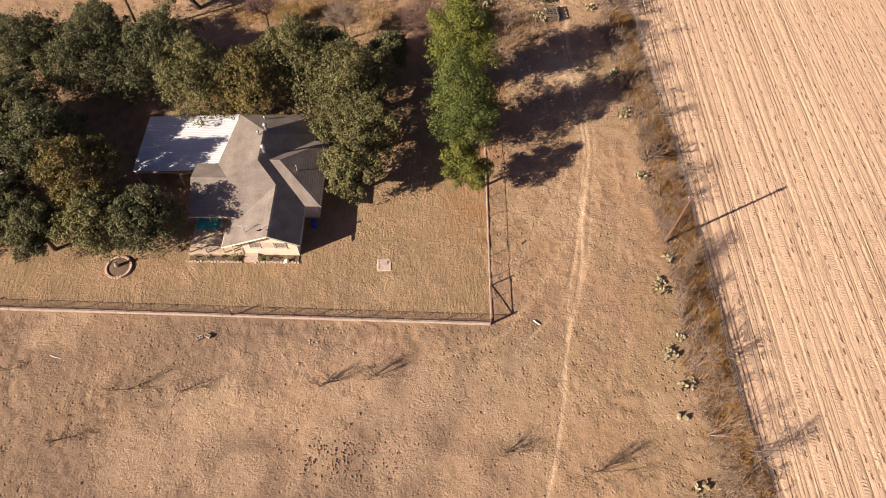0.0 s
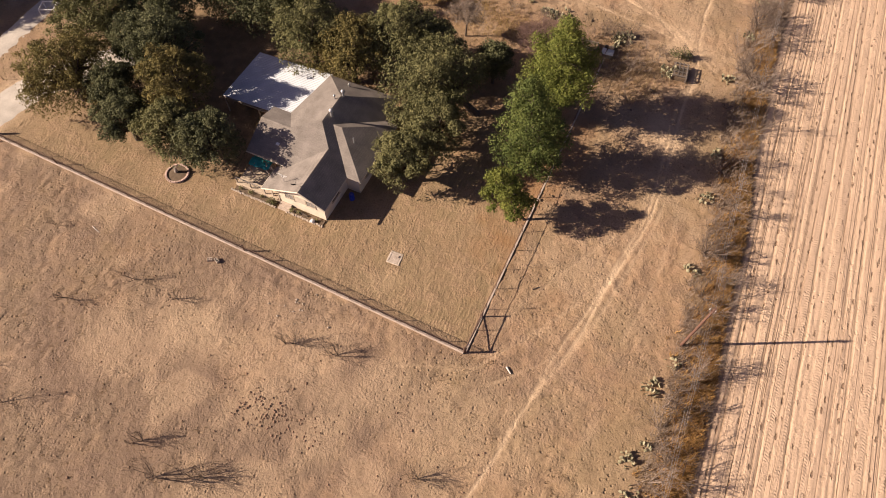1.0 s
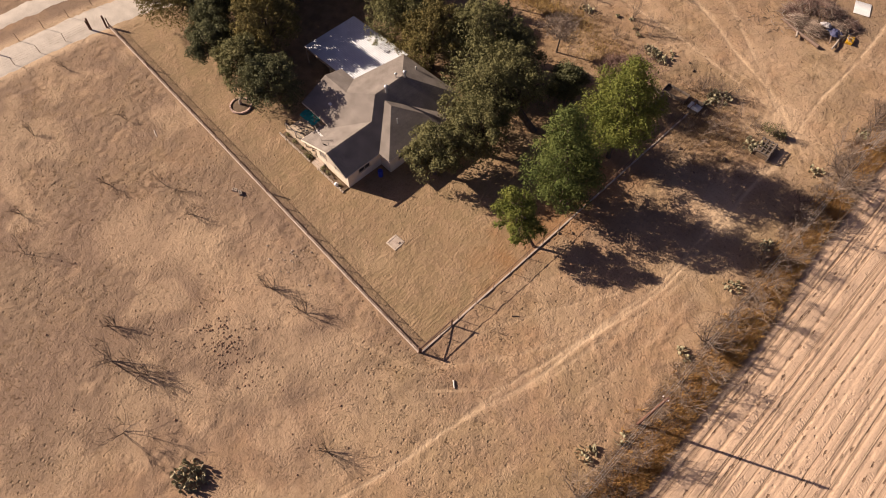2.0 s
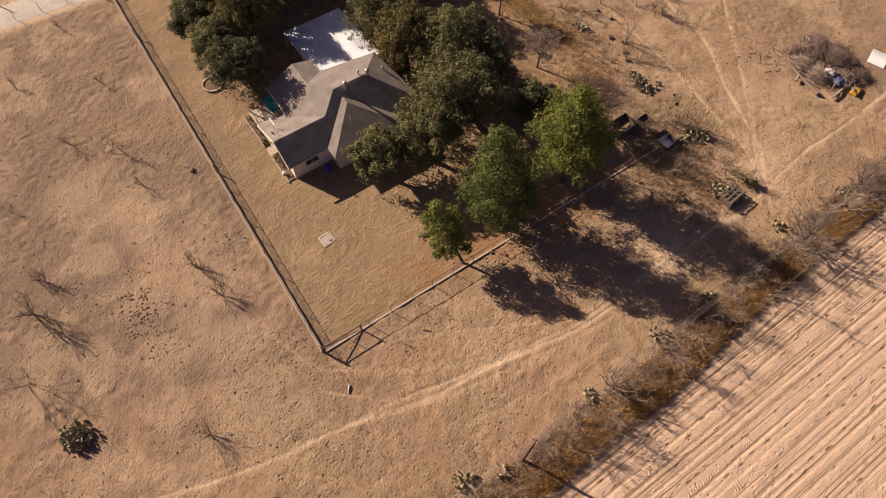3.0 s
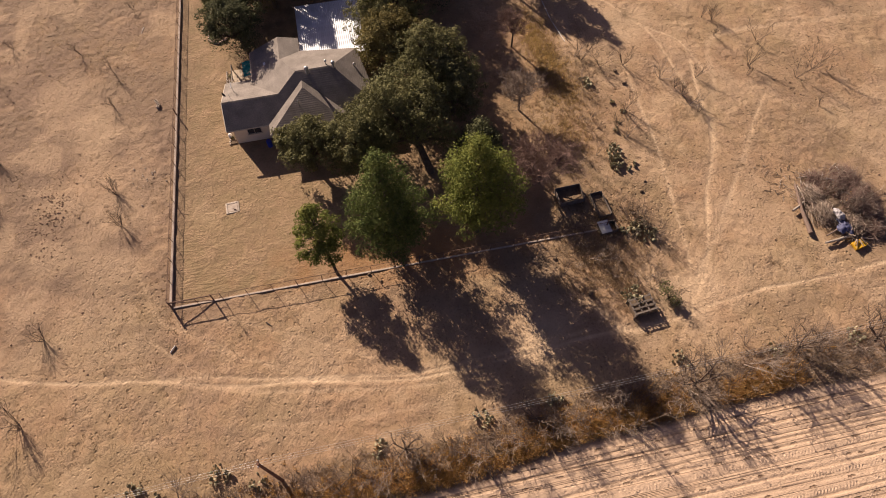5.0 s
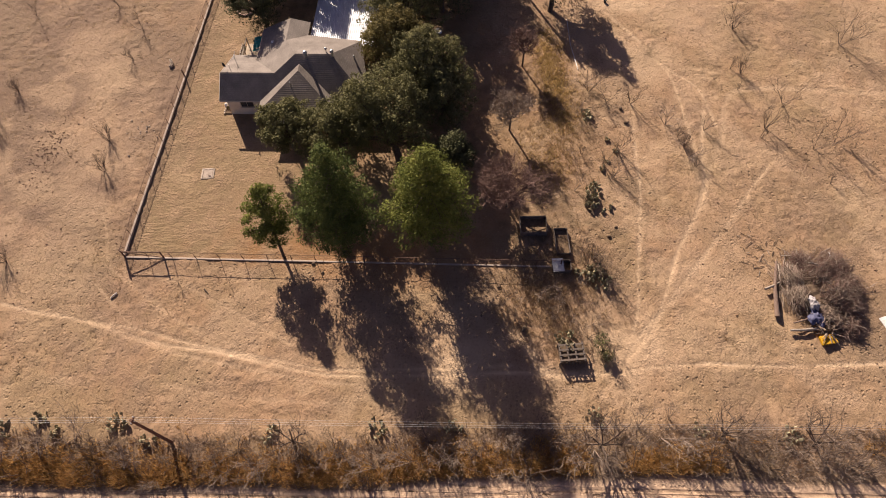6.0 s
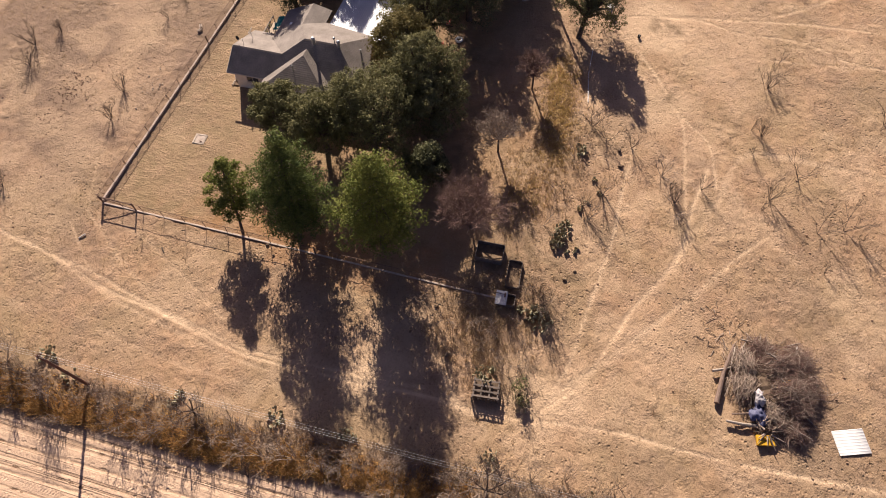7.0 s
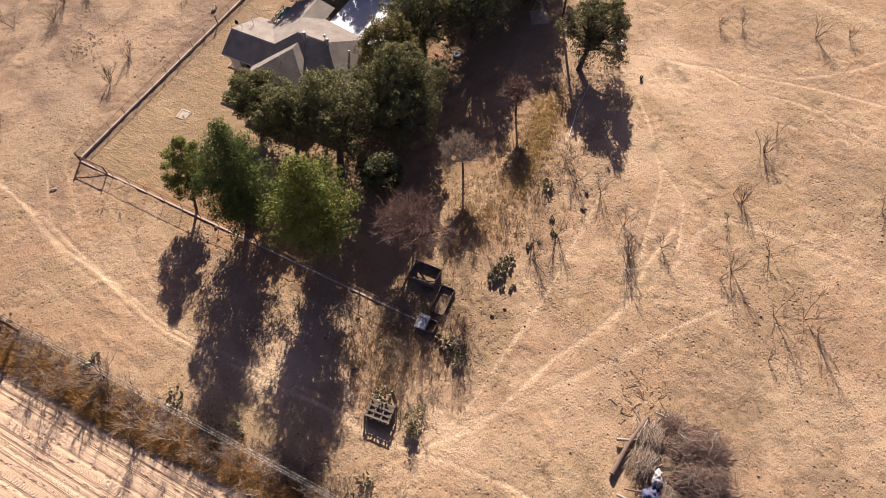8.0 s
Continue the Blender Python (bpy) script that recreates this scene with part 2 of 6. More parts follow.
    delta, size, far = n.new("ShaderNodeVectorMath"), n.new("ShaderNodeVectorMath"), n.new("ShaderNodeVectorMath")
    delta.operation, size.operation, far.operation = "SUBTRACT", "MULTIPLY", "LENGTH"
    l.new(grid.outputs[0], delta.inputs[0])
    l.new(cells.outputs["Position"], delta.inputs[1])
    size.inputs[1].default_value = (1.65 / 0.12, 1.9 / 0.42, 0)
    l.new(delta.outputs[0], size.inputs[0])
    l.new(size.outputs[0], far.inputs[0])
    worn = n.new("ShaderNodeMath")
    worn.operation = "MULTIPLY_ADD"
    l.new(clump_h, worn.inputs[0])
    worn.inputs[1].default_value = 2.6
    l.new(far.outputs["Value"], worn.inputs[2])
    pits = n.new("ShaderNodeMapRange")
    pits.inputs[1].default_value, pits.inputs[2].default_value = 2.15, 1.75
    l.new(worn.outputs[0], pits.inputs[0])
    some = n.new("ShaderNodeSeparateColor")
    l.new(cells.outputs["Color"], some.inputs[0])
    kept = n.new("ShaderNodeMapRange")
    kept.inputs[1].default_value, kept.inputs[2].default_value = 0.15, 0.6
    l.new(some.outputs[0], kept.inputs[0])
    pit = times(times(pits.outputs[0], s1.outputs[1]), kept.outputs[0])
    # brown pit soil, with the shade of the hollow put into its colour
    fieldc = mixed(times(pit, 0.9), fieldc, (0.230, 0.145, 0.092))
    # tyre lugs: chevrons across the wheel tracks
    xyz = n.new("ShaderNodeSeparateXYZ")
    l.new(co.outputs["Object"], xyz.inputs[0])
    slant = times(s3.outputs[2], 11.0)
    wave = n.new("ShaderNodeMath")
    wave.operation = "MULTIPLY_ADD"
    l.new(xyz.outputs[1], wave.inputs[0])
    wave.inputs[1].default_value = 20.5
    l.new(slant, wave.inputs[2])
    sine = n.new("ShaderNodeMath")
    sine.operation = "SINE"
    l.new(wave.outputs[0], sine.inputs[0])
    lug = times(times(sine.outputs[0], s3.outputs[1]), mid)
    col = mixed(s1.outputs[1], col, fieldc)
    l.new(col, p.inputs["Base Color"])
    amp = n.new("ShaderNodeMapRange")
    amp.inputs[3].default_value, amp.inputs[4].default_value = 0.35, 1.0
    l.new(blotch, amp.inputs[0])
    add = n.new("ShaderNodeMath")
    add.operation = "MULTIPLY_ADD"
    l.new(fine_h, add.inputs[0])
    add.inputs[1].default_value = 0.32
    l.new(times(clump_h, amp.outputs[0]), add.inputs[2])
    hoof = n.new("ShaderNodeMath")
    hoof.operation = "MULTIPLY_ADD"
    l.new(prints, hoof.inputs[0])
    hoof.inputs[1].default_value = -0.8
    l.new(add.outputs[0], hoof.inputs[2])
    seams = n.new("ShaderNodeMath")
    seams.operation = "MULTIPLY_ADD"
    l.new(times(seam.outputs[0], s1.outputs[1]), seams.inputs[0])
    seams.inputs[1].default_value = -0.7
    swaths = n.new("ShaderNodeMath")
    swaths.operation = "MULTIPLY_ADD"
    l.new(times(swath.outputs[0], s1.outputs[2]), swaths.inputs[0])
    swaths.inputs[1].default_value = 0.17
    l.new(hoof.outputs[0], swaths.inputs[2])
    l.new(swaths.outputs[0], seams.inputs[2])
    holes = n.new("ShaderNodeMath")
    holes.operation = "MULTIPLY_ADD"
    l.new(pit, holes.inputs[0])
    holes.inputs[1].default_value = -2.0
    l.new(seams.outputs[0], holes.inputs[2])
    lugs = n.new("ShaderNodeMath")
    lugs.operation = "MULTIPLY_ADD"
    l.new(lug, lugs.inputs[0])
    lugs.inputs[1].default_value = 0.22
    l.new(holes.outputs[0], lugs.inputs[2])
    b = n.new("ShaderNodeBump")
    b.inputs["Strength"].default_value, b.inputs["Distance"].default_value = 1.0, 0.22
    dist = n.new("ShaderNodeMapRange")
    dist.inputs[3].default_value, dist.inputs[4].default_value = 0.165, 0.11
    flat = n.new("ShaderNodeMath")
    flat.operation, flat.use_clamp = "MULTIPLY_ADD", True
    l.new(s1.outputs[2], flat.inputs[0])
    flat.inputs[1].default_value = 0.1
    l.new(s1.outputs[1], flat.inputs[2])
    l.new(flat.outputs[0], dist.inputs[0])
    l.new(dist.outputs[0], b.inputs["Distance"])
    l.new(lugs.outputs[0], b.inputs["Height"])
    l.new(b.outputs[0], p.inputs["Normal"])
    return m


# ---- mesh helpers ----
def arrays(name, verts, faces, material, smooth=False):
    """A mesh from a vertex array and an array of triangles or quads."""
    me = bpy.data.meshes.new(name)
    verts, faces = np.asarray(verts, np.float32), np.asarray(faces, np.int32)
    k = faces.shape[1]
    me.vertices.add(len(verts))
    me.vertices.foreach_set("co", verts.ravel())
    me.loops.add(faces.size)
    me.loops.foreach_set("vertex_index", faces.ravel())
    me.polygons.add(len(faces))
    me.polygons.foreach_set("loop_start", np.arange(0, faces.size, k, dtype=np.int32))
    if smooth:
        me.polygons.foreach_set("use_smooth", np.ones(len(faces), bool))
    me.update(calc_edges=True)
    me.validate()
    if material:
        me.materials.append(material)
    return me


def part(name, bm, material, parent=None, label=""):
    """Links a bmesh, or a ready mesh, as one object, under a thing or a part."""
    if isinstance(bm, bmesh.types.BMesh):
        me = bpy.data.meshes.new(name)
        bm.to_mesh(me)
        bm.free()
        me.materials.append(material)
    else:
        me = bm
    ob = new(name, me)
    ob.parent = parent
    if label:
        ob["label"] = label
    return ob


def thing(name, x, y, z=0.0, rz=0.0, label="", category="", group="", kind=""):
    ob = new(name)
    ob.empty_display_size = 0.2
    ob.matrix_basis = pose(x, y, z, 0, 0, rz)
    return tagged(ob, label, category, group, kind)


def box(bm, lo, hi, m=None, bevel=0.0):
    g = bmesh.ops.create_cube(bm, size=1)["verts"]
    c, s = [(a + b) / 2 for a, b in zip(lo, hi)], [b - a for a, b in zip(lo, hi)]
    mm = Matrix.Translation(c) @ Matrix.Diagonal((*s, 1))
    bmesh.ops.transform(bm, matrix=(m @ mm) if m else mm, verts=g)
    if bevel:
        es = list({e for v in g for e in v.link_edges})
        bmesh.ops.bevel(bm, geom=es, offset=bevel, segments=1, affect="EDGES")


def boxes(*items, bevel=0.0):
    bm = bmesh.new()
    for it in items:
        box(bm, it[0], it[1], it[2] if len(it) > 2 else None, bevel)
    return bm


def rod(bm, a, b, r0, r1=None, n=6):
    a, b = Vector(a), Vector(b)
    d = b - a
    m = Matrix.Translation((a + b) / 2) @ d.to_track_quat("Z", "Y").to_matrix().to_4x4()
    bmesh.ops.create_cone(bm, cap_ends=True, segments=n, radius1=r0, radius2=r0 if r1 is None else r1, depth=d.length, matrix=m)


def rods(segs, n=4):
    """Tapered prisms (a, b, ra, rb) as vertex and quad arrays."""
    s = np.array([[*a, *b, ra, rb] for a, b, ra, rb in segs], np.float64)
    a, b, ra, rb = s[:, :3], s[:, 3:6], s[:, 6], s[:, 7]
    d = b - a
    d /= np.linalg.norm(d, axis=1)[:, None] + 1e-9
    up = np.where(np.abs(d[:, 2:]) < 0.9, [[0.0, 0, 1]], [[1.0, 0, 0]])
    u = np.cross(d, up)
    u /= np.linalg.norm(u, axis=1)[:, None]
    v = np.cross(d, u)
    ang = np.arange(n) * 2 * np.pi / n
    ring = u[:, None] * np.cos(ang)[None, :, None] + v[:, None] * np.sin(ang)[None, :, None]
    verts = np.concatenate([a[:, None] + ring * ra[:, None, None], b[:, None] + ring * rb[:, None, None]], 1)
    i = np.arange(n)
    q = np.stack([i, (i + 1) % n, (i + 1) % n + n, i + n], 1)
    faces = (np.arange(len(s)) * 2 * n)[:, None, None] + q[None]
    return verts.reshape(-1, 3), faces.reshape(-1, 4)


def value_noise(x, y, scale, seed):
    rng = np.random.RandomState(seed)
    tab = rng.rand(256, 256)
    fx, fy = x / scale + 1000, y / scale + 1000
    ix, iy = np.floor(fx).astype(int), np.floor(fy).astype(int)
    tx, ty = fx - ix, fy - iy
    tx, ty = tx * tx * (3 - 2 * tx), ty * ty * (3 - 2 * ty)
    a, b = tab[ix % 256, iy % 256], tab[(ix + 1) % 256, iy % 256]
    c, d = tab[ix % 256, (iy + 1) % 256], tab[(ix + 1) % 256, (iy + 1) % 256]
    return (a * (1 - tx) + b * tx) * (1 - ty) + (c * (1 - tx) + d * tx) * ty - 0.5


def near_line(x, y, pts):
    """Distance from each place to a line through pts."""
    best = np.full(x.shape, 1e9)
    for (ax, ay), (bx, by) in zip(pts, pts[1:]):
        dx, dy = bx - ax, by - ay
        t = np.clip(((x - ax) * dx + (y - ay) * dy) / (dx * dx + dy * dy), 0, 1)
        best = np.minimum(best, np.hypot(x - ax - t * dx, y - ay - t * dy))
    return best


def curve_through(pts, steps=6):
    out = []
    p = [pts[0], *pts, pts[-1]]
    for i in range(1, len(p) - 2):
        for k in range(steps):
            t = k / steps
            out.append(tuple(0.5 * (2 * b + (c - a) * t + (2 * a - 5 * b + 4 * c - d) * t * t + (3 * b - a - 3 * c + d) * t ** 3)
                             for a, b, c, d in zip(p[i - 1], p[i], p[i + 1], p[i + 2])))
    return out + [pts[-1]]


# ---- ground ----
TRACK = curve_through([(-0.5, -34), (3.2, -19), (5.0, -13.4), (6.3, -8.2), (7.0, -3.5), (8.1, 1.0), (9.5, 6.0), (10.3, 12.2), (11.3, 17.3), (12.1, 21.8), (12.3, 26.2), (12.0, 33), (11.6, 40), (11.7, 44), (11.4, 50.1)])
RUTS = []


def rut(width, bare, *pts):
    """A worn wheel or cattle path through the pasture."""
    RUTS.append((curve_through(pts), width, bare))


# the second wheel rut and the paths that swing off round the fence corner
rut(0.15, 0.8, (7.2, -2.5), (7.6, 0.4), (8.2, 4.3), (9.3, 8.5), (10.1, 12.8), (10.8, 17.0), (11.6, 21.7), (11.7, 26), (11.3, 33), (10.9, 40))
rut(0.22, 0.45, (8.3, 1.0), (10.3, 7.5), (11.3, 12.5), (12.2, 17.5), (12.9, 22), (13.1, 27))
rut(0.16, 0.36, (-5.2, -3.9), (-2.5, -2.6), (0.8, -1.5), (2.6, 0.6), (5.2, 4.6), (8.6, 9.9), (9.7, 12.3))
rut(0.12, 0.4, (3.3, -2.0), (4.9, -0.3), (7.1, 2.1), (8.4, 4.4))
rut(0.14, 0.42, (1.7, 2.6), (2.8, 6.2), (4.3, 9.3), (7.0, 14.6), (9.3, 18.8))
rut(0.12, 0.38, (1.4, 0.2), (3.7, 2.2), (6.6, 6.4), (9.5, 13.4))
rut(0.2, 0.3, (13.4, 7.5), (14.3, 12.8), (14.7, 17.5), (14.9, 24))
# paths fanning out from the bend by the pallet
rut(0.15, 1.0, (11.4, 50.2), (10.8, 53.4), (10.3, 58.2), (10.4, 62.3), (10.3, 67), (10.1, 71.4), (9.6, 77.8), (9.2, 84.1), (8.5, 105))
rut(0.16, 1.0, (11.4, 50.1), (7.9, 52.2), (5.2, 54.5), (2.6, 55.7), (-1.4, 57.2), (-4.8, 59.2), (-7.6, 60.6), (-11, 61.6), (-14.9, 62.0), (-20.7, 63.2))
rut(0.15, 0.75, (11.3, 50.1), (7.6, 53.2), (3.7, 55.9), (-0.8, 59.6), (-5.0, 63.0), (-10.5, 67.1), (-15, 71))
rut(0.18, 0.5, (10.9, 50.3), (6.4, 53.9), (2.0, 57.9), (-2.5, 61.1), (-4.7, 63.1), (-9.0, 66.0))
rut(0.12, 0.7, (11.0, 50.5), (9.6, 50.9), (5.5, 52.4), (1.0, 53.0), (-4.3, 53.8), (-10.1, 54.5), (-16.4, 54.6), (-22.4, 55.0))
rut(0.4, 0.5, (-7.4, 60.8), (-11.2, 62.1), (-16.7, 64.6), (-22, 66), (-24.1, 68.4), (-24.2, 74.1), (-23.6, 84.4), (-23, 110))
rut(0.2, 0.7, (-10.8, 60.9), (-15.2, 61.2), (-19.7, 60.8), (-25.8, 60.1), (-29.2, 58.4))
rut(0.2, 0.7, (-18.4, 64.2), (-24.0, 63.1), (-26.8, 60.4), (-29.2, 58.4), (-31.4, 57.4), (-37.9, 52.8), (-40.5, 50.5))
# paths across the far pasture
rut(0.15, 0.9, (-42.5, 51), (-43.2, 53.4), (-44.0, 60.4), (-42.9, 65.6), (-43.1, 72.3), (-41.9, 76.5), (-40.6, 81), (-39, 110))
rut(0.16, 0.8, (-44.0, 57), (-44.4, 59.5), (-45.2, 65.7), (-46.1, 71.3), (-46.8, 79.8), (-47.5, 110))
rut(0.14, 0.7, (-46.0, 66.0), (-46.9, 69.5), (-51.1, 75.5), (-54.2, 78.7), (-66, 92))
rut(0.8, 0.6, (-62.5, 64), (-61.8, 69), (-60.7, 77.8), (-58, 100))
rut(0.12, 0.5, (-38.6, 66), (-39.1, 69.7), (-39.9, 76.9), (-41, 84))
# where the vehicles turn in below the pines
rut(0.5, 0.6, (7.4, 39.4), (8.6, 41.4), (11.1, 42.6), (11.8, 45), (11.2, 49.2))


def edge_x(y):
    """Where the hedge ends and the ploughed field begins."""
    return np.interp(y, (-60, -16, 0, 12, 28, 38, 46, 67, 110), (23.6, 23.4, 23.1, 22.9, 22.2, 21.4, 20.8, 20.7, 20.6)) + 0.2 * np.sin(y * 0.31)


def build_ground():
    xs = np.concatenate([[-1500, -600, -300, -180, -130, -105, -92, -86], np.arange(-80, -62, 0.4), np.arange(-62, 20, 0.19), np.arange(20, 44, 0.11), np.arange(44, 58, 0.24), [58.5, 61, 66, 75, 90, 120, 180, 300, 600, 1500]])
    ys = np.concatenate([[-1500, -600, -300, -150, -90, -60, -48], np.arange(-34, 97, 0.21), [99, 102, 107, 114, 125, 150, 200, 300, 600, 1500]])
    x, y = [a.ravel() for a in np.meshgrid(xs, ys)]
    inner = (x > -81) & (x < 58.3) & (y > -35) & (y < 97.3)
    field = np.clip((x - edge_x(y) + 0.25) / 0.5, 0, 1)
    lawn = np.clip((-x + 0.1) / 0.5, 0, 1) * np.clip((y - 0.4 + 0.02 * x) / 0.8, 0, 1) * np.clip((42 - y) / 8, 0, 1) * np.clip((x + 62) / 3, 0, 1)
    lawn *= 0.75 + 0.5 * value_noise(x, y, 5, 8)
    bare = np.zeros_like(x)
    h = np.zeros_like(x)
    wob = 0.14 * value_noise(x, y, 2.5, 3) + 0.1 * value_noise(x, y, 0.7, 33)
    for line, w, k in [(TRACK, 0.17, 0.95)] + RUTS:
        d = near_line(x, y, line) + wob
        w = max(w, 0.17)
        bare = np.maximum(bare, min(1, k * 1.15) * np.clip(1.5 - d / w, 0, 1) * (0.8 + 0.5 * value_noise(x, y, 3.5, 34)))
        bare = np.maximum(bare, 0.24 * k * np.clip(1.1 - d / (w * 5), 0, 1))
        h -= 0.06 * k * np.clip(1.4 - d / w, 0, 1)
    for cx, cy, r, k in ((-42, 56, 6, 0.7), (-30, 57, 5, 0.5), (9, 50, 4, 0.6), (-14, -7, 6, 0.35), (-25, -9, 4, 0.4), (-6, -6, 3, 0.35), (-31, -13, 3, 0.3), (-10, 3.5, 1.6, 0.5), (3, -9, 5, 0.3), (-40, 62, 9, 0.4), (10.5, 36, 3.5, 0.7)):
        bare = np.maximum(bare, k * np.clip(1.4 - np.hypot(x - cx, y - cy) / r + 1.2 * value_noise(x, y, 3, 5), 0, 1))
    bare = np.maximum(bare, np.clip(1.6 * value_noise(x, y, 7, 11) + 1.2 * value_noise(x, y, 1.9, 12) - 0.3, 0, 0.28) * (1 - lawn))
    litter = np.clip(1.5 - np.hypot((x + 1.5) / 3.6, (y - 24) / 11) + 0.9 * value_noise(x, y, 1.5, 17), 0, 1)
    litter = np.maximum(litter, np.clip(1.3 - np.hypot((x + 20) / 13, (y - 33) / 11) + value_noise(x, y, 2, 18), 0, 0.35))
    dirt = np.clip(1.1 - np.abs(x - 19.9) / 2.4 + 1.2 * value_noise(x, y, 1.5, 19), 0, 0.4) * (1 - field)
    for cx, cy, rx, ry in ((-35, 20, 18, 12), (-20, 30, 16, 9), (-3, 46, 6, 5), (-41.9, 56.6, 1.5, 2.3), (-30.4, 58.2, 1.3, 1.0)):
        dirt = np.maximum(dirt, np.clip(1.4 - np.hypot((x - cx) / rx, (y - cy) / ry) + 0.7 * value_noise(x, y, 1.8, 20), 0, 0.85))
    # relief: tufts and hollows in the pasture, furrows, wheel ruts and pits in the field
    rough = 0.075 * value_noise(x, y, 0.5, 1) * (0.4 + 1.6 * np.clip(value_noise(x, y, 4, 55) + 0.5, 0, 1)) + 0.05 * value_noise(x, y, 1.1, 2) + 0.07 * value_noise(x, y, 6, 4)
    h += rough * (1 - 0.85 * lawn) * (1 - 0.7 * bare)
    row = x - 22.5 + 0.008 * y + 12 * 3.3
    fr = 0.008 * np.cos(row * 2 * np.pi / 1.1) + 0.012 * value_noise(x * 4, y, 0.9, 6)
    rut = np.zeros_like(x)
    bay, in_bay = np.floor(row / 3.3), row % 3.3
    for o2, k in ((0.75, 1.0), (1.3, 0.5), (1.85, 0.8), (2.9, 0.6)):
        strength = k * (0.7 + 0.3 * np.sin(bay * 2.7 + o2 * 9)) * (0.75 + 0.7 * value_noise(x * 3, y, 3, 14))
        rut = np.maximum(rut, strength * np.clip(1.5 - np.abs(in_bay - o2 - 0.03 * np.sin(y * 0.35 + bay) + 0.05 * value_noise(x, y, 0.5, 64)) / 0.07, 0, 1))
    # two deep furrows follow the headland beside the hedge
    for gap, bend in ((1.0, 0.0), (2.5, 0.035)):
        d = x - edge_x(y) - gap - bend * np.clip(y - 12, 0, 30) + 0.2 * np.sin(y * 0.31) + 0.06 * value_noise(x, y, 1.5, 65)
        rut = np.maximum(rut, 0.65 * np.clip(1.5 - np.abs(d) / 0.075, 0, 1))
    off = np.minimum(np.abs(in_bay - 2.38), np.abs(in_bay - 0.35) + 0.05 * (bay % 2))
    band = np.clip(1.6 - off / 0.17, 0, 1) * (np.sin(bay * 4.1) > -0.5) * field
    dull = 0.12 + np.clip((-x + 8) / 24, 0, 1.0) * np.clip((6 - y) / 4, 0, 1) + 0.75 * value_noise(x, y, 9, 57) + 0.6 * value_noise(x, y, 2.4, 52) + 0.5 * value_noise(x, y, 0.8, 53) - 0.1
    dull = np.clip(dull, 0, 1) * (1 - bare)
    h = h * (1 - field) + field * (fr - 0.11 * rut + 0.03 * value_noise(x, y, 0.3, 61))
    # painted shade along the ruts, plus faint random soil streaks
    shade_stripes = np.clip(0.85 * rut + 0.2 * value_noise(x * 4, y * 0.4, 1.5, 7) * (value_noise(x, y, 9, 9) + 0.6), 0, 1)
    lane = near_line(x, y, [(-74, -60), (-71.5, -20), (-70.3, 2), (-69.8, 12), (-71, 30), (-76, 70)])
    h *= np.clip((lane - 0.8) / 1.2, 0, 1)
    rd = near_line(x, y, curve_through([(-67.2, -60), (-64.6, -30), (-63.2, -4), (-61.3, 8.3), (-57.8, 14.4), (-53.5, 18.6)]))
    h = h * np.clip((rd - 1.6) / 1.5, 0, 1) - 0.05 * np.clip((3.2 - rd) / 1.5, 0, 1)
    bare = np.maximum(bare, np.clip((4.2 - rd) / 2, 0, 0.8))
    h = np.where(inner, h, 0)
    nx, ny = len(xs), len(ys)
    i = (np.arange(ny - 1)[:, None] * nx + np.arange(nx - 1)[None]).ravel()
    me = arrays("ground", np.stack([x, y, h], 1), np.stack([i, i + 1, i + nx + 1, i + nx], 1), ground_mat(), True)
    for name, chans in (("soil", (bare, field, lawn)), ("cover", (litter, dirt, shade_stripes)), ("tread", (dull, band, off))):
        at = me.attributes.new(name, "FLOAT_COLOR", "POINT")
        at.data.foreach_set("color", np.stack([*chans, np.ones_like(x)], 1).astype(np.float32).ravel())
    return tagged(new("ground", me), "dry tan pasture, brown lawn and pale ploughed field", "ground", kind="structure")


build_ground()


def strip(name, pts, width, z, material, label, category):
    """A level strip of ground along a line, with ragged edges."""
    pts = curve_through(pts, 10)
    v, fcs = [], []
    for i, (px, py) in enumerate(pts):
        qx, qy = pts[min(i + 1, len(pts) - 1)]
        rx, ry = pts[max(i - 1, 0)]
        d = Vector((qx - rx, qy - ry)).normalized()
        for k, s in enumerate((-1.3, -0.9, 0.9, 1.3)):
            w = width / 2 * s + random.uniform(-0.15, 0.15)
            v.append((px - d.y * w, py + d.x * w, z if k in (1, 2) else -0.07))
    for i in range(len(pts) - 1):
        for k in range(3):
            fcs.append((4 * i + k, 4 * i + k + 1, 4 * i + k + 5, 4 * i + k + 4))
    return tagged(new(name, arrays(name, v, fcs, material)), label, category, kind="structure")

strip("road_gravel", [(-67.2, -60), (-64.6, -30), (-63.2, -4), (-61.3, 8.3), (-57.8, 14.4), (-53.5, 18.6)], 4.1, 0.02, M_GRAVEL, "pale gravel road curving in under the trees", "road")
strip("road_far", [(-74, -60), (-71.5, -20), (-70.3, 2), (-69.8, 12), (-71, 30), (-76, 70)], 2.8, 0.02, M_GRAVEL, "pale dirt lane beyond the roadside fence", "road")


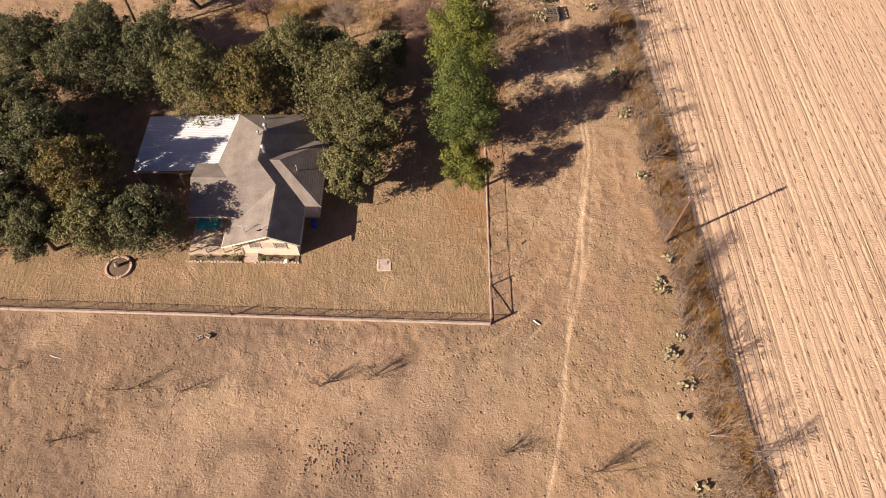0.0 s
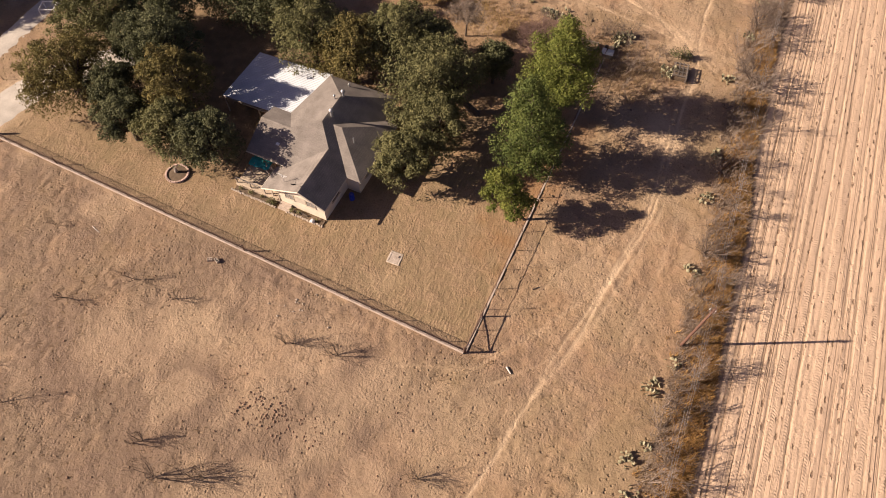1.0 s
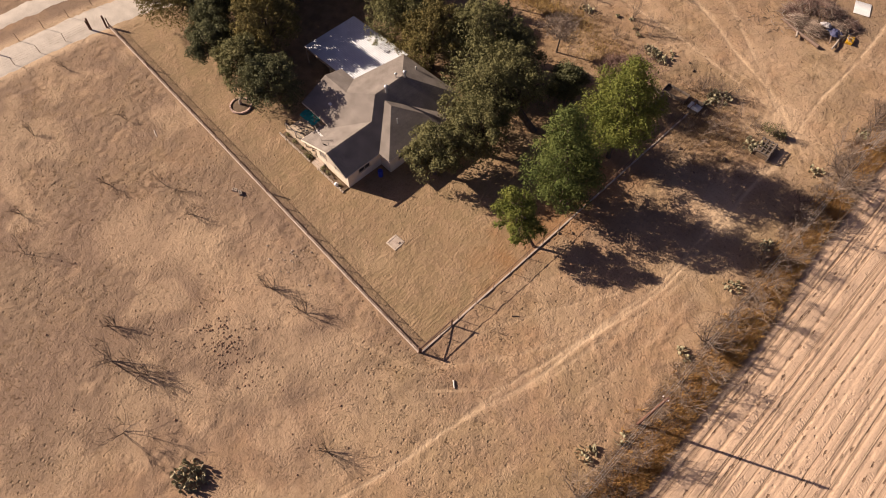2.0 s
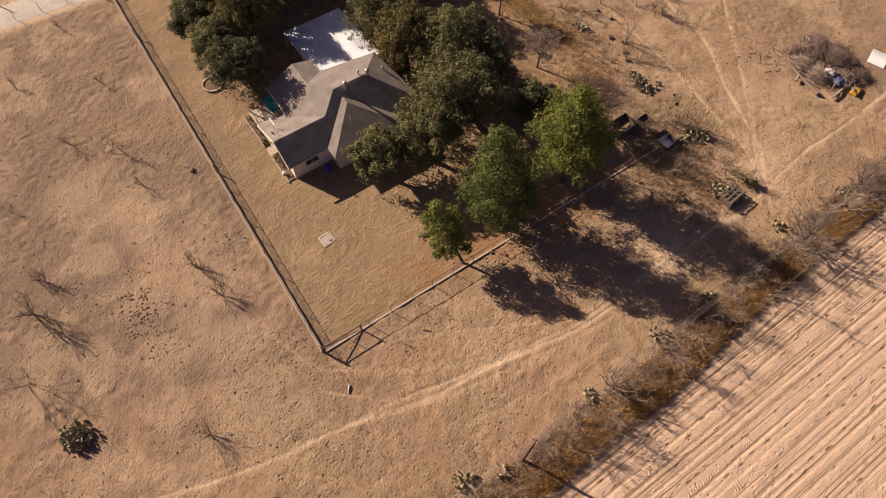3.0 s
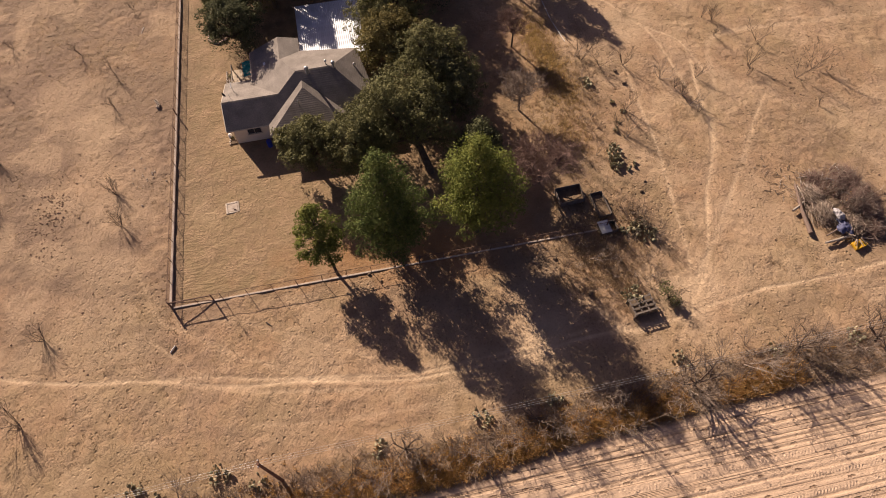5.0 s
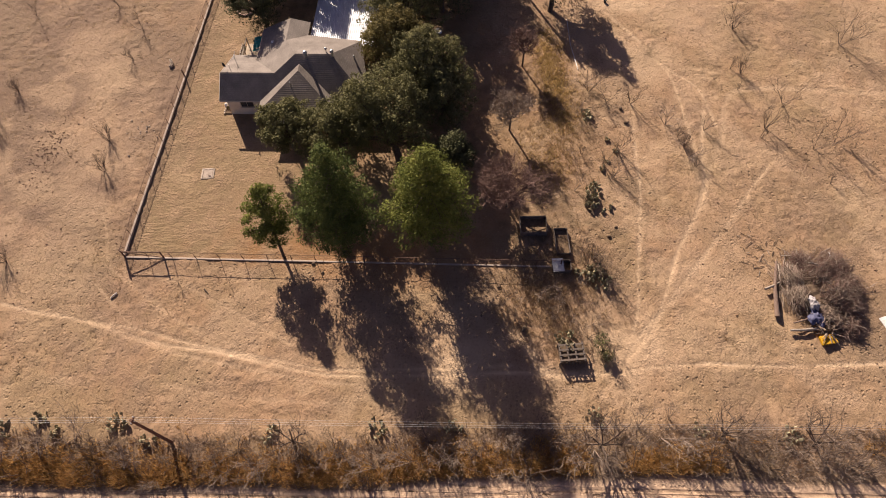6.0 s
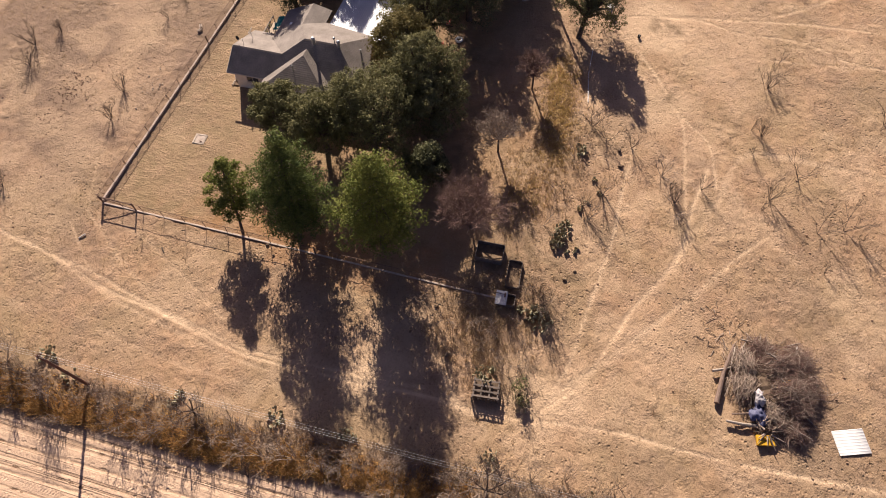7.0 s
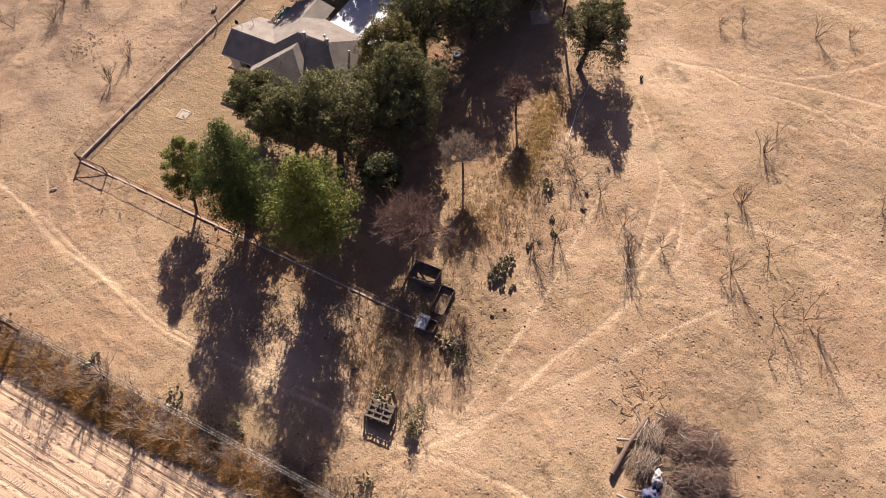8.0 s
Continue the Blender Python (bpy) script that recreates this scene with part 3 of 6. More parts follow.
# ---- house ----
def shingled(name, corners, parent, course=0.24, thick=0.012):
    """A roof plane laid in stepped courses from its lowest edge up to its highest point."""
    pts = [Vector(c) for c in corners]
    nrm = Vector((0, 0, 0))
    for a, b in zip(pts, pts[1:] + pts[:1]):
        nrm += a.cross(b)
    nrm.normalize()
    if nrm.z < 0:
        nrm.negate()
    up = (Vector((0, 0, 1)) - nrm * nrm.z).normalized()
    lo, hi = min(p.dot(up) for p in pts), max(p.dot(up) for p in pts)
    base = bmesh.new()
    under = [[base.verts.new(p - nrm * d) for p in pts] for d in (0.02, 0.10)]
    base.faces.new(under[0])
    base.faces.new(under[1][::-1])
    for k in range(len(pts)):
        base.faces.new((under[0][k - 1], under[1][k - 1], under[1][k], under[0][k]))
    bmesh.ops.recalc_face_normals(base, faces=base.faces)
    plane = part(name, base, M_TRIM, parent)
    n = max(1, round((hi - lo) / course))
    for i in range(n):
        s0, s1 = lo + (hi - lo) * i / n - 1e-4, lo + (hi - lo) * (i + 1) / n - 0.006
        poly = pts
        for lim, sign in ((s0, 1), (s1, -1)):
            out = []
            for a, b in zip(poly, poly[1:] + poly[:1]):
                da, db = sign * (a.dot(up) - lim), sign * (b.dot(up) - lim)
                if da >= 0:
                    out.append(a)
                if (da > 0 > db) or (da < 0 < db):
                    out.append(a + (b - a) * (da / (da - db)))
            poly = out
        if len(poly) < 3:
            continue
        bm = bmesh.new()
        top = [bm.verts.new(p + nrm * (thick * (1 - 0.8 * (p.dot(up) - s0) / (s1 - s0)))) for p in poly]
        low = [bm.verts.new(p - nrm * 0.018) for p in poly]
        bm.faces.new(top)
        bm.faces.new(low[::-1])
        for k in range(len(poly)):
            bm.faces.new((top[k - 1], low[k - 1], low[k], top[k]))
        bmesh.ops.recalc_face_normals(bm, faces=bm.faces)
        part("shingle_course", bm, M_SHINGLE, plane)
    return plane


def prism(bm, pts, z0, tops):
    """A wall block over a plan outline, with its own top height at each corner."""
    lo = [bm.verts.new((x, y, z0)) for x, y in pts]
    hi = [bm.verts.new((x, y, z)) for (x, y), z in zip(pts, tops)]
    bm.faces.new(lo[::-1])
    bm.faces.new(hi)
    for i in range(len(pts)):
        bm.faces.new((lo[i - 1], lo[i], hi[i], hi[i - 1]))
    bmesh.ops.recalc_face_normals(bm, faces=bm.faces)


def window(name, parent, m, w, h, pane=M_GLASS):
    """A framed window with two panes and a sill, facing -y of m."""
    win = part(name, boxes(((-w / 2 - 0.06, -0.05, -0.06), (-w / 2, 0.03, h + 0.06)), ((w / 2, -0.05, -0.06), (w / 2 + 0.06, 0.03, h + 0.06)),
                           ((-w / 2, -0.05, h), (w / 2, 0.03, h + 0.06)), ((-0.02, -0.045, 0), (0.02, 0.03, h))), M_TRIM, parent)
    win.matrix_basis = m
    for s in (-1, 1):
        part("pane", boxes(((s * w / 4 - w / 4 + 0.021, -0.02, 0.005), (s * w / 4 + w / 4 - 0.021, 0.0, h - 0.005))), pane, win)
    part("window_sill", boxes(((-w / 2 - 0.1, -0.10, -0.12), (w / 2 + 0.1, 0.03, -0.062))), M_TRIM, win)
    return win


def build_house():
    hs = thing("house", 0, 0, 0, 0, "cream single-storey house with a brown shingled hip roof", "house")
    xr, zr, xs, zs, xe, ze = -23.75, 5.4, -21.8, 4.354, -18.9, 2.8
    D, E, C, A = (xr, 15.7, zr), (xr, 19.8, zr), (xs, 13.4, zs), (xs, 7.1, zs)
    F, K, J, WR = (-26.95, 22.9, 4.4), (-28.3, 16.3, 3.98), (-26.8, 14.0, 4.605), (-30.5, 14.0, 4.605)
    V2, G = (-25.2, 10.3, 2.915), (xe, 24.4, ze)
    P1, P2 = (-22.75, 16.2, 4.864), (-21.7, 16.2, 4.864)
    H, H2 = (-17.3, 11.8, ze), (-17.3, 20.6, ze)
    V, VN = (xe, 11.8, ze), (xe, 20.6, ze)
    B, VA, VB = (xe, 7.1, ze), (xe, 11.9, ze), (xe, 20.5, ze)
    shingled("roof_plane", [A, C, VA, B], hs)
    shingled("roof_plane", [C, D, P1, VA], hs)
    shingled("roof_plane", [D, E, P1], hs)
    shingled("roof_plane", [E, G, VB, P1], hs)
    shingled("roof_plane", [E, F, G], hs)
    shingled("roof_plane", [D, E, F, K], hs)
    shingled("roof_plane", [D, K, J], hs)
    shingled("roof_plane", [D, C, V2, J], hs)
    shingled("roof_plane", [J, V2, (-30.5, 10.3, 2.915), WR], hs)
    shingled("roof_plane", [J, WR, (-30.5, 16.3, 3.98), K], hs)
    shingled("roof_plane", [A, C, V2, (-26.7, 10.25, 2.28), (-26.7, 7.1, 2.28)], hs)
    shingled("roof_plane", [P1, P2, H, V], hs)
    shingled("roof_plane", [P1, P2, H2, VN], hs)
    shingled("roof_plane", [P2, H, H2], hs)
    # walls
    wall = bmesh.new()
    prism(wall, [(-24.9, 7.6), (-21.8, 7.6), (-19.4, 7.6), (-19.4, 14.5), (-24.9, 14.5)], -0.05, [2.9, 4.2, 2.85, 2.85, 2.9])
    part("wall", wall, M_WALL, hs)
    wall = bmesh.new()
    prism(wall, [(-27.3, 13.2), (-19.4, 13.2), (-19.4, 23.6), (-26.4, 22.2)], -0.05, [3.75, 2.85, 2.8, 3.7])
    part("wall", wall, M_WALL, hs)
    wall = bmesh.new()
    prism(wall, [(-19.4, 12.3), (-17.8, 12.3), (-17.8, 20.1), (-19.4, 20.1)], -0.05, [2.9, 2.85, 2.85, 2.9])
    part("wall", wall, M_WALL, hs)
    wall = bmesh.new()
    prism(wall, [(-30.1, 11.9), (-26, 11.9), (-26, 15.4), (-30.1, 15.4)], -0.05, [3.4, 3.4, 3.6, 3.6])
    part("wall", wall, M_WALL, hs)
    # gable boards and gutters
    bm = bmesh.new()
    for a, b in ((A, (xe - 0.02, 7.06, ze)), (A, (-26.7, 7.06, 2.28))):
        rod(bm, (a[0], 7.06, a[2] - 0.08), (b[0], 7.06, b[2] - 0.08), 0.09, n=4)
    part("gable_board", bm, M_TRIM, hs)
    for a, b in (((xe, 7.1, ze), (xe, 11.9, ze)), ((-17.3, 11.8, ze), (-17.3, 20.6, ze)), ((-26.72, 7.1, 2.26), (-26.72, 10.2, 2.26)), ((-30.5, 10.28, 2.88), (-25.2, 10.28, 2.88))):
        bm = bmesh.new()
        rod(bm, (a[0], a[1], a[2] - 0.08), (b[0], b[1], b[2] - 0.08), 0.07, n=6)
        part("gutter", bm, M_TRIM, hs)
    window("window", hs, pose(-23.6, 7.58, 1.55), 1.0, 0.85, M_BLIND)
    window("window", hs, pose(-21.0, 7.58, 1.55), 1.0, 0.85, M_BLIND)
    part("shutter", boxes(((-22.95, 7.55, 1.5), (-21.65, 7.585, 2.45))), M_TRIM, hs, "tan panel between the gable windows")
    window("window", hs, pose(-19.38, 9.9, 1.35, 0, 0, 90), 1.5, 0.8)
    window("window", hs, pose(-17.78, 14.2, 1.35, 0, 0, 90), 1.2, 0.8)
    window("window", hs, pose(-17.78, 17.8, 1.35, 0, 0, 90), 1.2, 0.8)
    door = part("door", boxes(((-26.05, 11.84, 0.3), (-25.15, 11.9, 2.3))), M_BLIND, hs)
    part("door_handle", boxes(((-25.27, 11.79, 1.2), (-25.2, 11.84, 1.32))), M_STEEL, door)
    # pipes on the roof
    for x, y, z, hgt, r, cap in ((-23.3, 17.0, 5.0, 0.85, 0.16, 0.27), (-23.55, 20.0, 5.0, 0.85, 0.13, 0.24), (-24.2, 19.2, 5.0, 0.7, 0.07, 0.16), (-24.2, 22.3, 4.1, 0.5, 0.08, 0.14), (-19.9, 15.5, 4.0, 0.75, 0.07, 0.08)):
        bm = bmesh.new()
        rod(bm, (x, y, z), (x, y, z + hgt), r, n=10)
        vp = part("vent_pipe", bm, M_STEEL, hs)
        bm = bmesh.new()
        bmesh.ops.create_uvsphere(bm, u_segments=12, v_segments=7, radius=cap, matrix=Matrix.Translation((x, y, z + hgt + 0.5 * cap)))
        part("cap", bm, M_STEEL, vp, "round metal vent cap")
    # dish and aerial
    bm = bmesh.new()
    rod(bm, (-22.6, 8.0, 4.0), (-22.6, 8.0, 4.75), 0.03)
    arm = part("dish_mast", bm, M_STEEL, hs)
    bm = bmesh.new()
    bmesh.ops.create_uvsphere(bm, u_segments=14, v_segments=8, radius=0.42)
    bmesh.ops.delete(bm, geom=[v for v in bm.verts if v.co.z > -0.2], context="VERTS")
    bmesh.ops.solidify(bm, geom=bm.faces[:], thickness=0.02)
    bmesh.ops.transform(bm, matrix=pose(-22.55, 7.75, 5.0, -60, 0, 20), verts=bm.verts)
    part("dish", bm, M_BLACK, arm, "dark satellite dish")
    bm = bmesh.new()
    rod(bm, (-24.3, 8.2, 3.3), (-24.3, 8.2, 4.6), 0.03)
    for k in range(3):
        rod(bm, (-24.9 + 0.2 * k, 8.2, 4.55 - 0.2 * k), (-23.7 - 0.2 * k, 8.2, 4.55 - 0.2 * k), 0.02)
    part("aerial", bm, M_STEEL, hs, "thin metal television aerial")
    part("skylight", boxes(((-27.6, 11.9, 3.5), (-27.2, 12.6, 3.78), ), bevel=0.02), M_WHITE, hs, "small pale roof hatch")
    return hs


build_house()


def build_carport():
    cp = thing("carport", -33.2, 20.2, 0, 0, "open carport with a shiny white corrugated metal roof", "carport")
    n, x0, x1 = 8 * 4 * 4, -4.6, 5.6
    v, fcs = [], []
    for i in range(n + 1):
        yy = -3.95 + 7.9 * i / n
        zz = 2.6 + (0.085 if i % 4 == 1 else 0.0)
        v += [(x0, yy, zz - 0.08), (x1, yy, zz + 0.5)]
    for i in range(n):
        fcs.append((2 * i, 2 * i + 1, 2 * i + 3, 2 * i + 2))
    part("roof_sheet", arrays("roof_sheet", v, fcs, M_TIN), None, cp, "white corrugated sheet roof")
    for y in (-3.9, 0, 3.9):
        part("beam", boxes(((-4.5, y - 0.06, 2.3), (5.2, y + 0.06, 2.5))), M_WOOD, cp)
        for x in (-4.4, 0.2, 4.6):
            part("post", boxes(((x - 0.06, y - 0.06, -0.05), (x + 0.06, y + 0.06, 2.3))), M_WOOD, cp)


build_carport()


# ---- fences ----
def build_fence(name, ax, ay, bx, by, spacing, label, wires=7, hgt=1.2, curb=0.26, wide=0.12, brace=(False, False), mesh_step=0.2, rail=True, stone=M_CURB, wire=0.007):
    d = Vector((bx - ax, by - ay, 0))
    ln = d.length
    fc = thing(name, ax, ay, 0, math.degrees(math.atan2(d.y, d.x)), label, "fence", kind="")
    if curb:
        step, k = 5.2, 0
        while k * step < ln:
            bm = boxes(((k * step + 0.01, -wide, -0.1), (min((k + 1) * step, ln) - 0.01, wide, curb + 0.015 * math.sin(k * 3))), bevel=0.015)
            part("curb_block", bm, stone, fc, "low curb under the wire")
            k += 1
    n = round(ln / spacing)
    big = bmesh.new()
    rod(big, (0, 0, -0.1), (0, 0, hgt + 0.2), 0.075, n=8)
    big_me = part("post", big, M_RUSTY, fc).data
    small = bmesh.new()
    rod(small, (0, 0, -0.1), (0, 0, hgt + 0.02), 0.035, n=5)
    small_me = bpy.data.meshes.new("post")
    small.to_mesh(small_me)
    small.free()
    small_me.materials.append(M_RUSTY)
    for i in range(1, n + 1):
        p = part("post", big_me if i == n or i % 10 == 0 else small_me, None, fc)
        p.location, p.rotation_euler = (ln * i / n, 0, 0), (random.uniform(-0.05, 0.05), random.uniform(-0.05, 0.05), 0)
    if brace[0]:
        p = part("post", big_me, None, fc)
        p.location = (4.1, 0, 0)
        bm = bmesh.new()
        rod(bm, (0, 0, hgt - 0.02), (4.1, 0, hgt - 0.02), 0.05)
        part("rail", bm, M_RUSTY, fc)
        bm = bmesh.new()
        rod(bm, (0, 0, hgt - 0.05), (4.1, 0, 0.12), 0.045)
        part("diagonal_brace", bm, M_RUSTY, fc)
    segs = []
    for k in range(wires):
        z = hgt - (hgt - 0.34) * k / (wires - 1)
        r = 0.03 if (k == 0 and rail) else wire
        for i in range(n):
            segs.append(((ln * i / n, 0.05, z), (ln * (i + 1) / n, 0.05, z), r, r))
    for i in range(int(ln / mesh_step)):
        segs.append(((i * mesh_step, 0.05, 0.3), (i * mesh_step, 0.05, hgt), wire, wire))
    part("wire_mesh", arrays("wire_mesh", *rods(segs, 3), M_RUSTY), None, fc)
    return fc


build_fence("fence_south", 0, 0, -60.3, 1.5, 2.55, "wire yard fence with thin steel posts on a concrete curb")
build_fence("fence_east", 0.12, 0.14, 0.35, 45.2, 2.5, "wire yard fence with a braced corner on a concrete curb", curb=0.09, wide=0.09, brace=(True, False), wire=0.0035)
build_fence("fence_road", -61.6, -0.6, -64.0, -40, 3.2, "sagging ranch fence along the gravel road", wires=4, curb=0, mesh_step=99, rail=False)
build_fence("fence_far", -67.2, -45, -65.2, 12, 3.4, "rusty ranch fence beyond the gravel road", wires=5, curb=0, mesh_step=99, rail=False)


# ---- utility pole and line ----
def build_pole(x, y, hgt, label):
    up = thing("utility_pole", x, y, 0, 0, label, "utility pole", "power line poles")
    bm = bmesh.new()
    rod(bm, (0, 0, -0.3), (0.1, 0.05, hgt), 0.15, 0.11, 10)
    part("pole", bm, M_POLE, up)
    part("crossarm", boxes(((-0.32, -0.08, hgt - 0.5), (0.32, 0.04, hgt - 0.38))), M_POLE, up)
    for s in (-0.25, 0.25):
        bm = bmesh.new()
        rod(bm, (s, 0, hgt - 0.38), (s, 0, hgt - 0.2), 0.05, 0.03)
        part("insulator", bm, M_WHITE, up)


PX, PY, PH = 18.8, 9.6, 8.4
for yy in (PY - 88, PY, PY + 88):
    build_pole(PX - 0.02 * (yy - PY), yy, PH, "reddish wooden utility pole standing in the hedge")
for s in (-0.2, 0.0, 0.16):
    segs = []
    for k in (-1, 0):
        for i in range(24):
            def at(t):
                yy = PY + 88 * (k + t)
                return (PX + s - 0.02 * (yy - PY), yy, PH - 0.2 - 1.4 * 4 * t * (1 - t))
            segs.append((at(i / 24), at((i + 1) / 24), 0.0065, 0.0065))
    tagged(new("power_line", arrays("power_line", *rods(segs, 4), M_STEEL)), "pale overhead wire between the wooden poles", "cable", "overhead wires")


# ---- plants ----
def crown(name, lobes, per_area, size, material, seed, inner=0.25, droop=0.0, slim=0.62, gaps=0.6):
    """Many small leaf sprays over and inside a set of round lobes (x, y, z, rx, rz)."""
    rng = np.random.RandomState(seed)
    vs = []
    for x, y, z, r, rz in lobes:
        n = int(per_area * (0.42 if r > 0.65 else 1.1) * 4 * math.pi * r * (r + rz) / 2)
        d = rng.normal(size=(n, 3))
        d /= np.linalg.norm(d, axis=1)[:, None]
        keep = (d[:, 2] > -0.55) | (rng.rand(n) < 0.35)
        d = d[keep]
        n = len(d)
        clump = np.sin(d[:, 0] * r * 3.1 + x * 2) * np.sin(d[:, 1] * r * 3.3 + y * 2) + 0.7 * np.sin(d[:, 2] * rz * 3.6 + d[:, 0] * 2 + seed)
        d = d[(clump > -0.55) | (rng.rand(n) < 1 - gaps)]
        n = len(d)
        bumps = 1 + 0.2 * np.sin(d[:, 0] * 6 + seed + x) * np.sin(d[:, 1] * 6 + y) + 0.16 * np.sin(d[:, 2] * 8 + z + d[:, 0] * 3)
        rad = np.where(rng.rand(n) < inner, rng.uniform(0.45, 0.95, n), rng.uniform(0.88, 1.10, n)) * bumps
        c = np.array([x, y, z]) + d * rad[:, None] * np.array([r, r, rz])
        nrm = d * 1.1 + rng.normal(size=(n, 3)) * 0.6 + np.array([0, 0, 0.35])
        nrm /= np.linalg.norm(nrm, axis=1)[:, None]
        u = np.cross(nrm, rng.normal(size=(n, 3)))
        u /= np.linalg.norm(u, axis=1)[:, None]
        w = np.cross(nrm, u)
        s = size * rng.uniform(0.55, 1.35, n)[:, None]
        tip = -droop * np.array([0, 0, 1.0]) * s
        vs.append(np.stack([c - u * s, c + w * s * slim + tip * 0.5, c + u * s + tip, c - w * s * slim], 1))
    v = np.concatenate(vs).reshape(-1, 3)
    return arrays(name, v, np.arange(len(v)).reshape(-1, 4), material)


def limb_tree(rng, start, direction, length, radius, depth, spread=0.6, up=0.25, kids=(2, 4), segs=None, taper=0.62):
    """Forking limbs as a list of tapered segments."""
    segs = [] if segs is None else segs
    p, d = Vector(start), Vector(direction).normalized()
    n = 3
    r0 = radius
    for i in range(n):
        d = (d + Vector((rng.uniform(-1, 1), rng.uniform(-1, 1), rng.uniform(-1, 1))) * 0.16 + Vector((0, 0, up * 0.12))).normalized()
        q = p + d * (length / n)
        r0 = max(r0, 0.011)
        r1 = max(radius * (1 - (1 - taper) * (i + 1) / n), 0.009)
        segs.append((tuple(p), tuple(q), r0, r1))
        r0, p = r1, q
        if depth > 0 and i >= 1:
            for _ in range(rng.randint(*kids)):
                side = Vector((rng.uniform(-1, 1), rng.uniform(-1, 1), rng.uniform(-0.3, 0.8))).normalized()
                limb_tree(rng, p, (d + side * spread * 1.5).normalized(), length * rng.uniform(0.45, 0.75), r1 * 0.62, depth - 1, spread, up, kids, segs, taper)
    return segs


def oak(x, y, hgt, rad, seed, label, material=M_OAK, base=None, group="live oaks round the house", dens=42, size=0.105):
    """An evergreen oak: short trunk, spreading limbs and a crown of uneven lobes."""
    rng = random.Random(seed)
    bx, by = base or (x, y)
    ob = thing("oak_tree", bx, by, 0, 0, label, "tree", group)
    ox, oy = x - bx, y - by
    fork = hgt * 0.26
    segs = [((0, 0, -0.2), (0.3 * ox, 0.3 * oy, fork * 0.6), rad * 0.085, rad * 0.07), ((0.3 * ox, 0.3 * oy, fork * 0.6), (0.5 * ox, 0.5 * oy, fork), rad * 0.07, rad * 0.065)]
    part("trunk", arrays("trunk", *rods(segs, 8), M_BARK), None, ob)
    lobes, limbs = [], []
    n = 15 + int(rad * 2.6)
    for i in range(n):
        a = i * 2.399 + rng.uniform(-0.4, 0.4)
        q = math.sqrt((i + 0.5) / n)
        rr = rad * rng.choice((0.16, 0.2, 0.25, 0.3, 0.36))
        out = rng.uniform(0.78, 1.16)
        px, py = ox + math.cos(a) * q * (rad - rr * 0.7) * out, oy + math.sin(a) * q * (rad - rr * 0.7) * out
        top = hgt - (hgt * 0.36) * q * q - rng.uniform(0, 0.16) * hgt
        lobes.append((px, py, top - rr * 0.85, rr, rr * rng.uniform(0.8, 1.1)))
        for _ in range(8):
            b, el, r2 = rng.uniform(0, 6.28), rng.uniform(-0.4, 1.35), rng.uniform(0.24, 0.52)
            far = rr * rng.uniform(0.95, 1.2)
            lobes.append((px + math.cos(b) * math.cos(el) * far, py + math.sin(b) * math.cos(el) * far, top - rr * 0.85 + math.sin(el) * far * 0.95, r2, r2 * 0.85))
        if q > 0.55:
            lobes.append((px * 0.96 + ox * 0.04, py * 0.96 + oy * 0.04, max(top - rr * 2.3, hgt * 0.26), rr * 0.85, rr * 0.8))
        limbs.append(((0.5 * ox, 0.5 * oy, fork * 0.95), (0.5 * (px + ox * 0.5), 0.5 * (py + oy * 0.5), (fork + top) * 0.48), rad * 0.045, rad * 0.03))
        limbs.append((limbs[-1][1], (px, py, top - rr), rad * 0.03, rad * 0.012))
    part("branchwork", arrays("branchwork", *rods(limbs, 6), M_BARK), None, ob)
    part("crown", crown("crown", lobes, dens, size, material, seed), None, ob)
    return ob


def pine(base, top, z_low, rad, seed, label, material, dens=66):
    """A pine: leaning trunk, side limbs, and a crown of needle sprays in tiers."""
    rng = random.Random(seed)
    ob = thing("pine_tree", base[0], base[1], 0, 0, label, "tree", "pines along the fence")
    tx, ty, hgt = top[0] - base[0], top[1] - base[1], top[2]
    mid = lambda z: (tx * (z / hgt) ** 0.8, ty * (z / hgt) ** 0.8, z)
    zs = [-0.2, 1.5, 3, 5, 7, 9, 11, 13]
    zs = [z for z in zs if z < hgt - 0.6] + [hgt - 0.5]
    segs = [(mid(max(a, 0)) if a > 0 else (0, 0, a), mid(b), 0.26 * (1 - a / hgt * 0.8) * hgt / 12, 0.26 * (1 - b / hgt * 0.8) * hgt / 12) for a, b in zip(zs, zs[1:])]
    part("trunk", arrays("trunk", *rods(segs, 8), M_BARK), None, ob)
    lobes, limbs = [], []
    levels = int((hgt - z_low) / 0.95)
    for k in range(levels + 1):
        f = k / levels
        z = z_low + (hgt - z_low) * f
        ring = rad * (math.sin(math.pi * min(1, 0.30 + 0.70 * f)) ** 0.75) * (1 if f > 0.12 else 0.75) + 0.15
        m = max(4, int(13 * ring / rad + 1))
        lobes.append((mid(z)[0], mid(z)[1], z, ring * 0.72, 0.8))
        for j in range(m):
            a = j * 2 * math.pi / m + k * 1.3 + rng.uniform(-0.35, 0.35)
            q = ring * rng.uniform(0.4, 1.12)
            c = mid(z)
            rr = rng.uniform(0.12, 0.26) * rad + 0.2
            px, py, pz = c[0] + math.cos(a) * q, c[1] + math.sin(a) * q, z - 0.1 * q + rng.uniform(-0.45, 0.45)
            lobes.append((px, py, pz, rr, rr * 0.72))
            limbs.append((mid(min(max(z - 0.5, 0.5), hgt - 0.6)), (px, py, pz), 0.05, 0.02))
    part("branchwork", arrays("branchwork", *rods(limbs, 4), M_BARK), None, ob)
    part("crown", crown("crown", lobes, dens, 0.15, material, seed, 0.4, 0.3, 0.3, 0.7), None, ob)
    return ob


